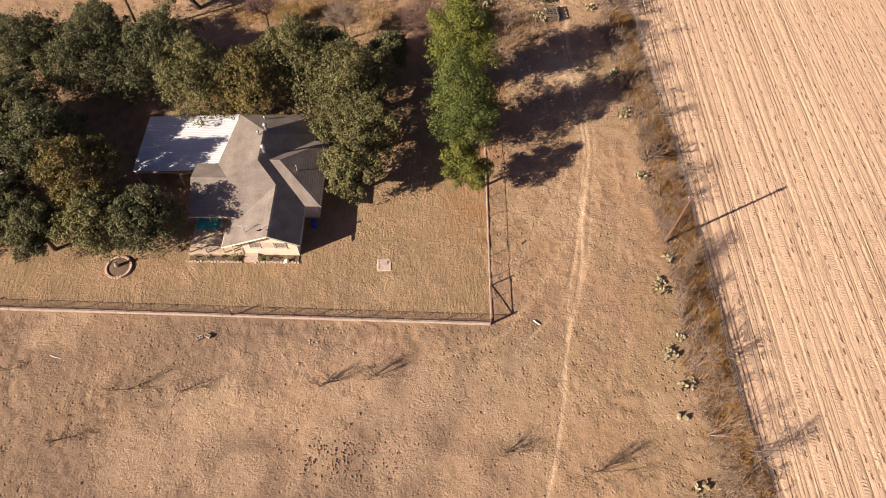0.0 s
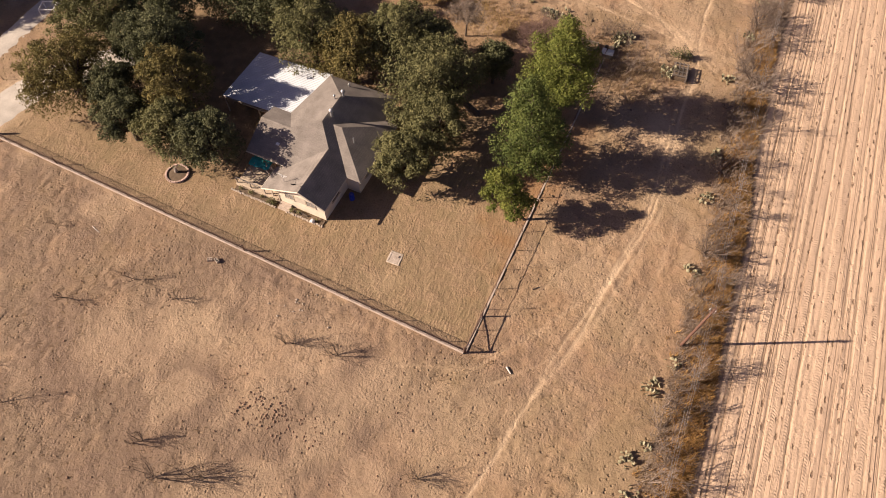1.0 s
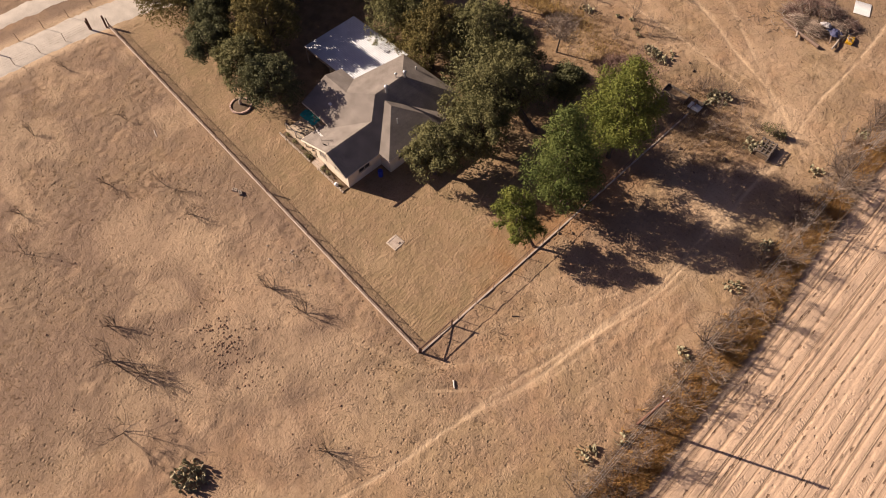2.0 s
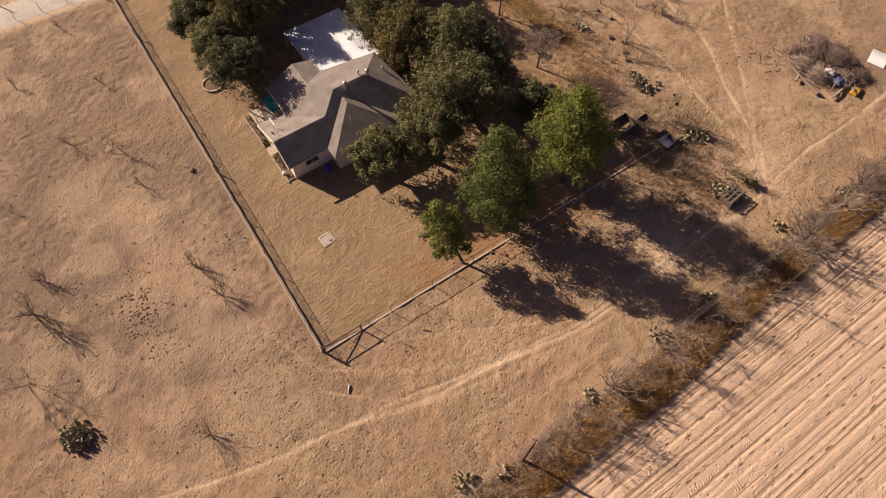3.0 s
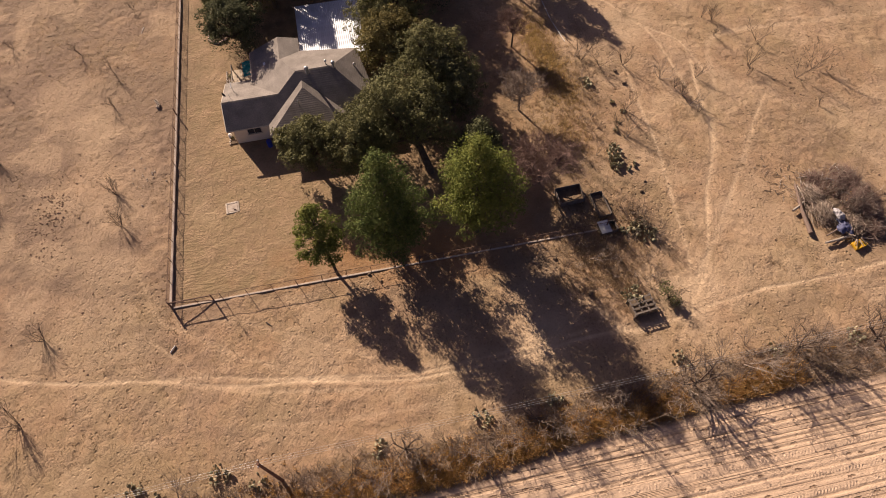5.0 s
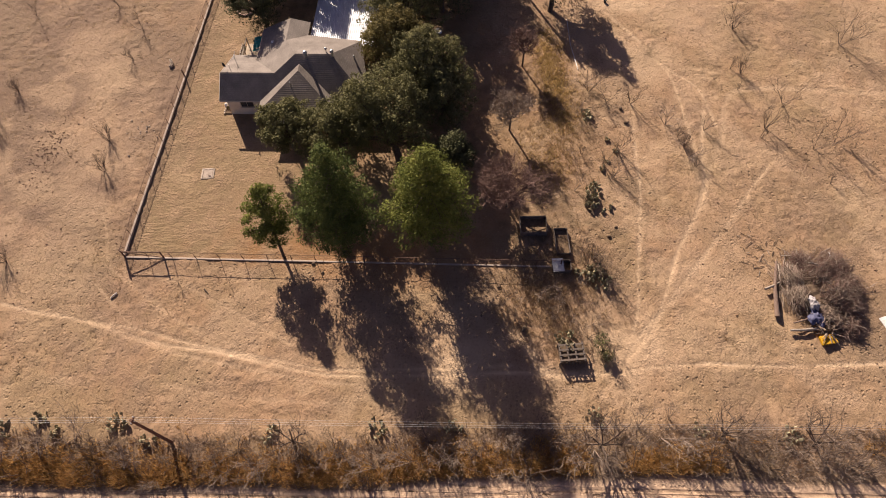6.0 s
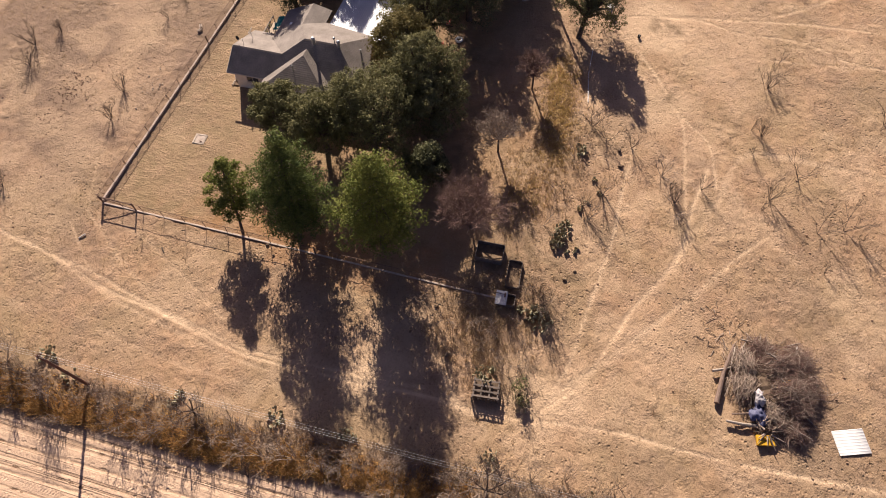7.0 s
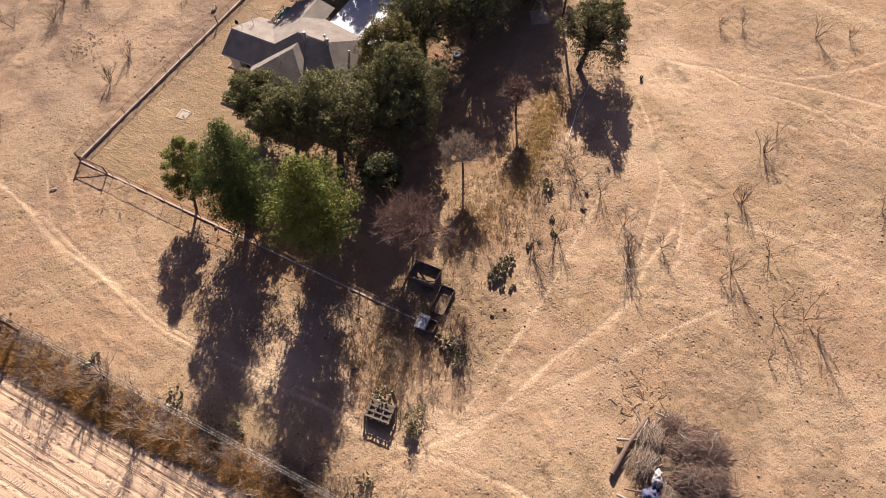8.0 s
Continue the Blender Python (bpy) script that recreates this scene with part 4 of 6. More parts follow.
pine((-0.1, 16.8), (-3.3, 15.5, 7.7), 3.0, 2.05, 5, "small bright green pine with a bent bare trunk", M_PINE, 78)
pine((-1.1, 22.9), (-3.5, 22.8, 13.3), 2.6, 3.4, 6, "tall dark green pine beside the fence", M_PINE_DARK)
pine((-2.2, 31.9), (-2.9, 31.8, 13.6), 4.0, 3.7, 7, "tall yellow-green pine beside the fence", M_PINE)

OAKS = [
    (-14.3, 15.9, 7.4, 3.6, M_OAK, None, "olive green oak leaning over the house's east bay"),
    (-15.2, 26.6, 10.6, 5.8, M_OAK, (-10.8, 28.6), "broad olive green oak behind the pines"),
    (-13.1, 21.4, 8.8, 4.0, M_OAK, None, "olive green oak between the house and the pines"),
    (-18.4, 32.7, 8.4, 3.6, M_OAK, None, "olive green oak at the edge of the grove"),
    (-22.0, 30.6, 10.4, 5.2, M_OAK, None, "tall olive green oak beyond the house"),
    (-26.4, 26.9, 9.2, 4.6, M_OAK_GOLD, None, "oak with yellowing leaves beside the house roof"),
    (-32.2, 27.6, 10.2, 4.9, M_OAK, None, "green oak beside the carport roof"),
    (-37.3, 31.9, 10.2, 5.2, M_OAK_DARK, None, "dark green oak behind the carport"),
    (-46.0, 36.2, 8.2, 3.8, M_OAK_DARK, None, "dark green oak shading the back yard"),
    (-49.8, 18.4, 8.4, 4.2, M_OAK_DARK, None, "dark oak where the gravel road ends"),
    (-44.6, 31.4, 9.8, 6.0, M_OAK_DARK, None, "large dark green oak beside the carport"),
    (-53.0, 32.5, 9.0, 6.0, M_OAK_DARK, None, "large dark green oak at the edge of the grove"),
    (-51.8, 23.6, 8.6, 4.8, M_OAK_DARK, None, "dark oak over the end of the gravel road"),
    (-45.8, 17.4, 10.4, 4.4, M_OAK_DARK, None, "dark oak beside the carport's open side"),
    (-54.2, 10.4, 9.0, 5.8, M_OAK_GOLD, None, "oak with open branches beside the gravel road"),
    (-48.2, 10.6, 7.4, 3.7, M_OAK_DARK, None, "round dark green oak in the front yard"),
    (-41.4, 13.6, 10.2, 4.3, M_OAK_GOLD, None, "oak with yellowing leaves in the front yard"),
    (-44.6, 8.0, 6.6, 3.2, M_OAK_DARK, None, "low dark green oak in the front yard"),
    (-34.2, 8.7, 8.5, 4.0, M_OAK_DARK, (-33.4, 9.8), "dark green oak beside the porch"),
    (-38.8, 8.6, 8.2, 3.3, M_OAK, None, "small olive green oak by the brick planter"),
    (-11.0, 34.1, 6.2, 2.4, M_OAK_DARK, None, "small grey-green oak behind the pines"),
    (-40.2, 46.8, 8.4, 4.2, M_OAK, (-37.4, 46.1), "oak with a bare leaning trunk at the yard's edge"),
    (-84.0, -2.5, 8.6, 4.6, M_OAK, None, "oak beyond the far lane"),
    (-86.0, 10.5, 9.2, 5.0, M_OAK, None, "broad oak beyond the far lane"),
    (-80.0, 18.5, 8.4, 4.4, M_OAK_DARK, None, "dark oak beside the far lane"),
    (-57.5, 19.5, 9.2, 5.6, M_OAK, None, "oak in the grove beside the gravel road"),
]
for i, (x, y, hgt, rad, m, b, lab) in enumerate(OAKS):
    oak(x, y, hgt, rad, 40 + i, lab, m, b)


def bare_mesh(seed, hgt, stems, depth=2, lean=0.5, radius=0.05, kids=(2, 4), material=None):
    rng = random.Random(seed)
    segs = []
    for i in range(stems):
        a = rng.uniform(0, 6.28)
        d = Vector((math.cos(a) * lean, math.sin(a) * lean, 1))
        limb_tree(rng, (rng.uniform(-0.02, 0.02), rng.uniform(-0.02, 0.02), -0.1), d, hgt * rng.uniform(0.5, 0.75), radius, depth, 0.6, 0.5, kids, segs)
    return arrays("branches", *rods(segs, 3), material or M_TWIG)


# leafless trees round the yard
def bare_tree(x, y, hgt, seed, label, trunk_h, material, rz=0, limbs=10, kids=(2, 4)):
    ob = thing("bare_tree", x, y, 0, rz, label, "tree", "leafless trees in the yard")
    part("trunk", arrays("trunk", *rods([((0, 0, -0.2), (0.1, 0, trunk_h), 0.13, 0.10)], 7), M_BARK), None, ob)
    rng = random.Random(seed)
    segs = []
    for i in range(limbs):
        a = i * 6.28 / limbs + rng.uniform(-0.3, 0.3)
        limb_tree(rng, (0.1, 0, trunk_h - 0.05), (math.cos(a) * 0.9, math.sin(a) * 0.9, 1), (hgt - trunk_h) * 0.56, 0.08, 3, 1.0, 0.3, kids, segs, 0.8)
    part("bare_crown", arrays("bare_crown", *rods(segs, 3), material), None, ob)


bare_tree(-17.4, 40.4, 5.5, 3, "small leafless tree with a thin trunk and round crown", 2.3, M_TWIG, 0, 12)
for x, y, hgt, seed in ((18.2, 47.6, 4.6, 21), (17.0, 58.4, 4.2, 22), (17.6, 66.2, 4.6, 23), (18.6, 20.6, 3.6, 24)):
    bare_tree(x, y, hgt, seed, "low leafless tree spreading out of the hedge", 0.7, M_STEM, 40 * seed, 6, (1, 3))
bare_tree(-6.9, 39.9, 6.0, 4, "reddish leafless tree beside the raised beds", 1.2, M_TWIG_RED, 0, 11, (3, 4))
bare_tree(-27.6, 42.2, 5.0, 8, "leafless tree standing in the oak's shade", 2.2, M_TWIG_RED)

SAPLINGS = [bare_mesh(100 + k, (1.5, 1.9, 2.4, 1.2)[k], (3, 3, 4, 3)[k], 2, 0.7, 0.03, (1, 3), material=M_STEM) for k in range(4)]
CLUMPS = [(-23.1, -19.9), (-20.2, -22), (-16.6, -20.3), (-17.4, 59.2), (-18.3, 62.3), (-15.7, -6.4), (-11.4, -5.7), (-22.2, 54.4), (-13.1, 50.4), (-1.3, 48.1), (-15.1, 52.2), (0.4, -12.6), (-15.9, 59.7),
          (-55.5, 70.1), (-57.2, 73.8), (-52.6, 59.0), (-53.8, 61.5), (-34.9, 68.7), (-27.3, 68.2), (-18.7, 69.3), (8.9, -13.8)]
SPOTS = [(-15.7, -6.4), (-11.4, -5.7), (-33.4, -6.8), (-28.3, -6.8), (-37.9, -11.2), (0.4, -12.6), (8.9, -13.8), (-23.1, -19.9), (-20.2, -22), (-16.6, -20.3), (-12.9, -24.2),
         (-12.5, 60.9), (-27.3, 67.4), (-34.9, 68.7), (-15.1, 74.5), (-15.3, 78.6), (-24.1, 67.8), (-37.3, 69.8), (-31.6, 81.7), (-16.8, 68.9), (-10.4, 75.1), (-22.0, 72.6), (-16.1, 77.1), (-14.0, 48.5),
         (3.2, 6.6), (2.6, 11.5), (-36, -22), (-45, -5), (-50, -14), (-22, 52), (-23.5, 50), (-41, -20), (-57, -6), (-46, 84)]
rs = random.Random(9)
for i, (x, y) in enumerate(SPOTS):
    ob = tagged(new("bare_sapling", SAPLINGS[i % 4]), "thin leafless mesquite sapling in the dry pasture", "shrub", "bare saplings")
    s = rs.uniform(0.9, 1.45) * (0.5 if i in (24, 25) else 1)
    ob.matrix_basis = pose(x, y, 0, 0, 0, rs.uniform(0, 360)) @ Matrix.Diagonal((s, s, s, 1))

WAND = [bare_mesh(130 + k, (2.6, 3.1, 2.2)[k], 9, 1, 0.42, 0.03, (2, 4), material=M_STEM) for k in range(3)]
for i, (x, y) in enumerate(CLUMPS):
    ob = tagged(new("bare_shrub", WAND[i % 3]), "many-stemmed leafless shrub in the dry pasture", "shrub", "leafless pasture shrubs")
    s = rs.uniform(0.75, 1.15)
    ob.matrix_basis = pose(x + 0.6, y + 0.4, 0, 0, 0, rs.uniform(0, 360)) @ Matrix.Diagonal((s, s, s, 1))

# hedge between the pasture and the field
BUSHES = [bare_mesh(200 + k, (2.7, 2.2, 3.2)[k], (6, 5, 5)[k], 2, 0.85, 0.036, (1, 3), M_TWIG if k else M_STEM) for k in range(3)]
rs = random.Random(12)
yy = -36.0
while yy < 104:
    yy += rs.uniform(0.45, 1.8)
    x = edge_x(np.float64(yy)) - rs.uniform(0.9, 4.4) - (0.6 if yy > 40 else 0)
    s = rs.uniform(0.6, 1.25)
    ob = tagged(new("bare_bush", BUSHES[rs.randrange(3)]), "grey leafless bush in the hedge beside the field", "bush", "hedge bushes")
    ob.matrix_basis = pose(x, yy, 0, 0, 0, rs.uniform(0, 360)) @ Matrix.Diagonal((s, s, s, 1))

for i, (x, y) in enumerate(((21.6, 3.4), (21.3, -2.8), (21.2, -14), (22.0, 27.6), (19.6, 50.2), (19.4, 57), (19.2, 62), (21.2, 15.8), (20.4, 41), (19.2, 70), (21.4, -20))):
    ob = tagged(new("bare_sapling", SAPLINGS[i % 3]), "tall dark leafless sapling at the field's edge", "shrub", "saplings at the field edge")
    ob.matrix_basis = pose(x + 0.5, y, 0, 0, 0, rs.uniform(0, 360)) @ Matrix.Diagonal((1.5, 1.5, 1.45, 1))


def tufts(name, places, hgt, blades, material, label, spread=0.18, width=0.02):
    """Tufts of thin blades at many places, as one mesh."""
    rng = np.random.RandomState(len(places))
    p = np.repeat(np.asarray(places, float), blades, axis=0)
    n = len(p)
    a = rng.rand(n) * 2 * np.pi
    h = hgt * rng.uniform(0.45, 1.2, n)
    out = rng.uniform(0.1, 0.9, n) * h
    b = np.stack([p[:, 0] + rng.normal(size=n) * spread * 0.4, p[:, 1] + rng.normal(size=n) * spread * 0.4, np.full(n, -0.05)], 1)
    side = np.stack([-np.sin(a), np.cos(a), np.zeros(n)], 1) * (width * rng.uniform(0.6, 1.5, n))[:, None]
    tip = b + np.stack([np.cos(a) * out, np.sin(a) * out, h + 0.05], 1)
    v = np.stack([b - side, b + side, tip], 1).reshape(-1, 3)
    return tagged(new(name, arrays(name, v, np.arange(len(v)).reshape(-1, 3), material)), label, "grass", kind="stuff")


rng = np.random.RandomState(4)
ys = rng.uniform(-38, 104, 15000)
xs = edge_x(ys) - np.abs(rng.normal(size=15000)) * 1.25 - 0.35 - 0.8 * rng.rand(15000) * (value_noise(ys, ys, 1.3, 36) + 0.5)
keep = value_noise(xs, ys, 4, 31) + 0.15 * rng.rand(15000) > -0.2 + 0.26 * np.clip((ys - 36) / 8, 0, 1) + 0.2 * np.clip((-8 - ys) / 8, 0, 1)
tufts("rust_grass", np.stack([xs, ys], 1)[keep], 0.52, 8, M_RUST, "tall rust-coloured dry grass along the field's edge", 0.3, 0.035)
ys = rng.uniform(-38, 104, 9000)
xs = edge_x(ys) - rng.uniform(0.2, 4.6, 9000)
tufts("hedge_litter", np.stack([xs, ys], 1), 0.45, 7, M_TWIG, "dead grey stems and litter under the hedge", 0.5, 0.02)
xs, ys = rng.uniform(-66, 20, 95000), rng.uniform(-34, 96, 95000)
keep = ((rng.rand(len(xs)) < 0.5 + 0.7 * value_noise(xs, ys, 4, 41) + 0.5 * value_noise(xs, ys, 1.1, 42))) & ~((xs < 0.2) & (ys > 0) & (ys < 34) & (xs > -60)) & (near_line(xs, ys, TRACK) > 0.7) & (near_line(xs, ys, RUTS[8][0]) > 0.5) & (near_line(xs, ys, [(-66.5, -60), (-63.8, -30), (-62.5, -4), (-60.6, 8), (-57, 14)]) > 2.6)
tufts("pasture_grass", np.stack([xs, ys], 1)[keep], 0.10, 3, M_STRAW, "short dry grass tufts in the pasture", 0.25, 0.034)

# dark dead weeds in loose groups over the pasture
xs, ys = rng.uniform(-56, 15, 800), np.concatenate([rng.uniform(-33, -2, 250), rng.uniform(50, 95, 550)])
keep = (value_noise(xs, ys, 6, 71) + 0.6 * value_noise(xs, ys, 1.5, 72) > 0.22) & (near_line(xs, ys, TRACK) > 1) & (near_line(xs, ys, RUTS[8][0]) > 0.8)
tufts("dead_weeds", np.stack([xs, ys], 1)[keep], 0.13, 12, M_TWIG, "brown dead weeds scattered over the pasture", 0.6, 0.016)


# ---- porch, beds and things by the house ----
def boards(parent, name, x0, x1, y0, y1, z, n, material, thick=0.04, gap=0.012):
    me = None
    w = (y1 - y0) / n
    for i in range(n):
        if me is None:
            ob = part(name, boxes(((0, 0, -thick), (x1 - x0, w - gap, 0)), bevel=0.006), material, parent)
            me = ob.data
        else:
            ob = part(name, me, None, parent)
        ob.location = (x0, y0 + i * w, z)


def build_porch():
    p = thing("porch_deck", -28.3, 8.6, 0, 0, "low pale timber porch deck beside the house wall", "porch")
    boards(p, "board", -2.4, 3.3, -1.1, 3.2, 0.36, 26, M_DECK)
    part("fascia", boxes(((-2.4, -1.16, -0.05), (3.3, -1.105, 0.32))), M_DECK, p)
    for x in (-2.3, -0.5, 1.3, 3.2):
        part("post", boxes(((x - 0.05, -1.05, 0.365), (x + 0.05, -0.95, 1.3))), M_WOOD, p)
    part("handrail", boxes(((-2.4, -1.06, 1.305), (1.4, -0.94, 1.36))), M_WOOD, p)
    for x in (2.2, 3.25):
        part("roof_post", boxes(((x - 0.06, -0.9, 0.37), (x + 0.06, -0.78, 2.3))), M_TRIM, p)
    for k in range(3):
        part("step", boxes(((3.35, -1.9 + 0.3 * k, -0.05), (4.7, -1.62 + 0.3 * k, 0.12 * (k + 1)))), M_CURB, p)
    # flower bed with a pale stone edge
    fb = thing("flower_bed", -25.0, 6.9, 0, 0, "narrow flower bed with a pale stone edging", "flower bed")
    part("soil", boxes(((-5.6, -0.1, -0.05), (-0.3, 0.5, 0.10)), ((1.3, -0.1, -0.05), (5.6, 0.6, 0.10)), bevel=0.03), M_SOIL, fb)
    r = random.Random(2)
    me = None
    for x0, x1 in ((-5.8, -0.2), (1.2, 5.8)):
        x = x0
        while x < x1:
            if me is None:
                ob = part("stone", boxes(((-0.13, -0.09, -0.05), (0.13, 0.09, 0.17)), bevel=0.03), M_STONE, fb)
                me = ob.data
            else:
                ob = part("stone", me, None, fb)
            ob.matrix_basis = pose(x, -0.2 + r.uniform(-0.04, 0.04), r.uniform(-0.03, 0.03), r.uniform(-8, 8), r.uniform(-8, 8), r.uniform(-15, 15))
            x += 0.29
    rr = np.random.RandomState(8)
    lobes = [(x, 0.22 + rr.uniform(-0.1, 0.1), 0.25, s, s) for x, s in ((-4.9, 0.25), (-3.6, 0.3), (-2.2, 0.22), (-1.0, 0.45), (-0.6, 0.35), (1.7, 0.3), (2.5, 0.25), (4.8, 0.2))]
    for k, lobe in enumerate(lobes):
        part("plant", crown("plant", [lobe], 90, 0.07, M_OAK, 77 + k), None, fb, "dry low green shrub")["kind"] = "stuff"
    # loose logs in the bed
    for x, a in ((-22.6, 12), (-21.9, -8)):
        bm = bmesh.new()
        rod(bm, (-0.5, 0, 0.2), (0.5, 0, 0.22), 0.11, 0.09, 9)
        lg = part("log", bm, M_BARK)
        lg.matrix_basis = pose(x, 7.15, 0, 0, 0, a)
        tagged(lg, "short dark log lying in the flower bed", "log", "logs in the flower bed")
    bm = bmesh.new()
    bmesh.ops.create_uvsphere(bm, u_segments=16, v_segments=10, radius=0.24, matrix=Matrix.Translation((0, 0, 0.22)))
    for v in bm.verts:
        v.co.z *= 1.15
    w = part("garden_globe", bm, M_WHITE)
    w.location = (-20.6, 6.75, 0.0)
    tagged(w, "round white garden globe in the flower bed", "ornament")


build_porch()


def build_canopy():
    c = thing("swing_canopy", -28.5, 10.0, 0.37, 4, "garden swing seat with a torn teal cloth canopy", "garden swing")
    n = 14
    v, fcs = [], []
    r = random.Random(5)
    for i in range(n + 1):
        for j in range(9):
            x, y = -1.2 + 2.4 * i / n, -0.8 + 1.6 * j / 8
            v.append((x, y, 1.95 + 0.12 * (1 - (y / 0.8) ** 2) + r.uniform(-0.09, 0.09)))
    for i in range(n):
        for j in range(8):
            if r.random() > 0.12:
                fcs.append((i * 9 + j, (i + 1) * 9 + j, (i + 1) * 9 + j + 1, i * 9 + j + 1))
    part("canopy", arrays("canopy", v, fcs, M_TEAL), None, c, "torn teal cloth canopy")
    for x in (-1.15, 1.15):
        for y in (-0.75, 0.75):
            bm = bmesh.new()
            rod(bm, (x, y, 0), (x, y, 1.95), 0.03)
            part("leg", bm, M_RUSTY, c)
    part("seat", boxes(((-1.0, -0.3, 0.45), (1.0, 0.3, 0.53)), bevel=0.02), M_WOOD, c)
    part("backrest", boxes(((-1.0, 0.3, 0.5), (1.0, 0.36, 1.1)), bevel=0.02), M_WOOD, c)
    for s in (-0.95, 0.95):
        bm = bmesh.new()
        rod(bm, (s, 0, 0.5), (s, 0, 1.93), 0.015)
        part("hanger", bm, M_RUSTY, c)


build_canopy()


def lathe(profile, n=18):
    bm = bmesh.new()
    rings = [[bm.verts.new((r * math.cos(2 * math.pi * k / n), r * math.sin(2 * math.pi * k / n), z)) for k in range(n)] for r, z in profile]
    for a, b in zip(rings, rings[1:]):
        for k in range(n):
            bm.faces.new((a[k - 1], a[k], b[k], b[k - 1]))
    bm.faces.new(rings[0][::-1])
    bm.faces.new(rings[-1])
    return bm


brl = thing("barrel", -18.25, 11.2, 0, 0, "bright blue plastic barrel standing against the wall", "barrel")
part("drum", lathe([(0.25, -0.02), (0.29, 0.05), (0.29, 0.3), (0.305, 0.33), (0.29, 0.36), (0.29, 0.62), (0.305, 0.65), (0.29, 0.68), (0.28, 0.9), (0.24, 0.94)]), M_BLUE, brl)
part("lid", lathe([(0.25, 0.945), (0.26, 0.96), (0.25, 0.99), (0.05, 1.0)]), M_BLUE, brl)

sl = thing("well_slab", -10.65, 6.55, 0, 3, "square pale concrete slab with a lid on the lawn", "slab")
part("slab", boxes(((-0.5, -0.52, -0.1), (0.5, 0.52, 0.05)), bevel=0.02), M_CURB, sl)
for lo, hi in (((-0.72, -0.74, -0.1), (0.7, -0.53, 0.08)), ((-0.7, 0.53, -0.1), (0.66, 0.72, 0.07)), ((-0.73, -0.52, -0.1), (-0.51, 0.52, 0.08)), ((0.51, -0.52, -0.1), (0.70, 0.5, 0.06))):
    part("edging", boxes((lo, hi), bevel=0.03), M_STONE, sl, "rough pale stone edging")
part("lid", lathe([(0.2, 0.05), (0.2, 0.062), (0.18, 0.07), (0.05, 0.072)]), M_CURB, sl)
part("pipe", boxes(((0.3, 0.1, 0.05), (0.36, 0.35, 0.13)), bevel=0.01), M_RUSTY, sl)

pl = thing("brick_planter", -37.5, 5.9, 0, 0, "round planter ringed with pale red bricks", "planter")
pbm = boxes(((-0.13, -0.11, -0.05), (0.13, 0.11, 0.17)), bevel=0.02)
pme = bpy.data.meshes.new("brick")
pbm.to_mesh(pme)
pbm.free()
pme.materials.append(M_BRICK)
for k in range(27):
    a = k * 2 * math.pi / 27
    ob = part("brick", pme, None, pl)
    ob.matrix_basis = pose(1.22 * math.cos(a), 1.22 * math.sin(a), 0.04, 0, 0, math.degrees(a) + 90)
part("soil", lathe([(1.1, -0.05), (1.1, 0.08), (0.6, 0.13), (0.05, 0.15)]), M_SOIL, pl)
bm = bmesh.new()
rod(bm, (-0.2, 0.1, 0.2), (-0.1, 0.2, 0.95), 0.2, 0.15, 9)
part("stump", bm, M_WOOD, pl, "grey dead stump")


def rock(name, x, y, s, seed, label, material, category="stone", group="", flat=0.6):
    bm = bmesh.new()
    bmesh.ops.create_icosphere(bm, subdivisions=2, radius=1)
    r = random.Random(seed)
    off = [r.uniform(0, 9) for _ in range(3)]
    for v in bm.verts:
        v.co *= 1 + 0.35 * noise.noise(v.co * 1.3 + Vector(off))
        v.co = Vector((v.co.x * s, v.co.y * s * r.uniform(0.68, 0.7), v.co.z * s * flat))
    ob = part(name, bm, material)
    ob.matrix_basis = pose(x, y, s * flat * 0.55, 0, 0, r.uniform(0, 360))
    return tagged(ob, label, category, group)


def block(x, y, rz, label):
    """A hollow concrete block lying on its side."""
    ob = part("concrete_block", boxes(((-0.2, -0.1, -0.02), (0.2, -0.06, 0.2)), ((-0.2, 0.06, -0.02), (0.2, 0.1, 0.2)), ((-0.2, -0.06, -0.02), (-0.15, 0.06, 0.2)), ((0.15, -0.06, -0.02), (0.2, 0.06, 0.2)), ((-0.03, -0.06, -0.02), (0.03, 0.06, 0.2))), M_STONE)
    ob.matrix_basis = pose(x, y, 0, 0, 0, rz) @ Matrix.Diagonal((1.4, 1.6, 1.5, 1))
    return tagged(ob, label, "block", "concrete blocks")


block(-27.75, -1.75, 30, "pale concrete block lying in the dry pasture")
block(-27.05, -1.55, -20, "pale concrete block lying in the dry pasture")
r = random.Random(31)
for k in range(22):
    x, y = r.gauss(-16.8, 1.2), r.gauss(-2.7, 1.0)
    rock("stone", x, y, r.uniform(0.06, 0.14), k, "small pale stone in the dry grass", M_STONE, "stone", "scattered stones")
for x, y, s in ((7.2, 41.3, 0.35), (2.7, 38.9, 0.25), (-3.3, 50.5, 0.22), (-4.5, 51.3, 0.2), (5.9, 37.2, 0.16), (-20.8, 53.5, 0.3), (-18.6, 53.9, 0.28), (0.5, 19.9, 0.2), (1.5, 21, 0.15)):
    rock("stone", x, y, s, int(s * 1000) + 5, "dark stone lying in the dry grass", M_SOIL, "stone", "dark stones")


def stick(name, ax, ay, bx, by, z, ra, rb, material, label, category, group="", n=8):
    bm = bmesh.new()
    a, b = Vector((ax, ay, z)), Vector((bx, by, z * 0.8))
    m = a.lerp(b, 0.5) + Vector((0.03 * (by - ay), -0.03 * (bx - ax), 0.02))
    rod(bm, a, m, ra, (ra + rb) / 2, n)
    rod(bm, m, b, (ra + rb) / 2, rb, n)
    return tagged(part(name, bm, material), label, category, group)


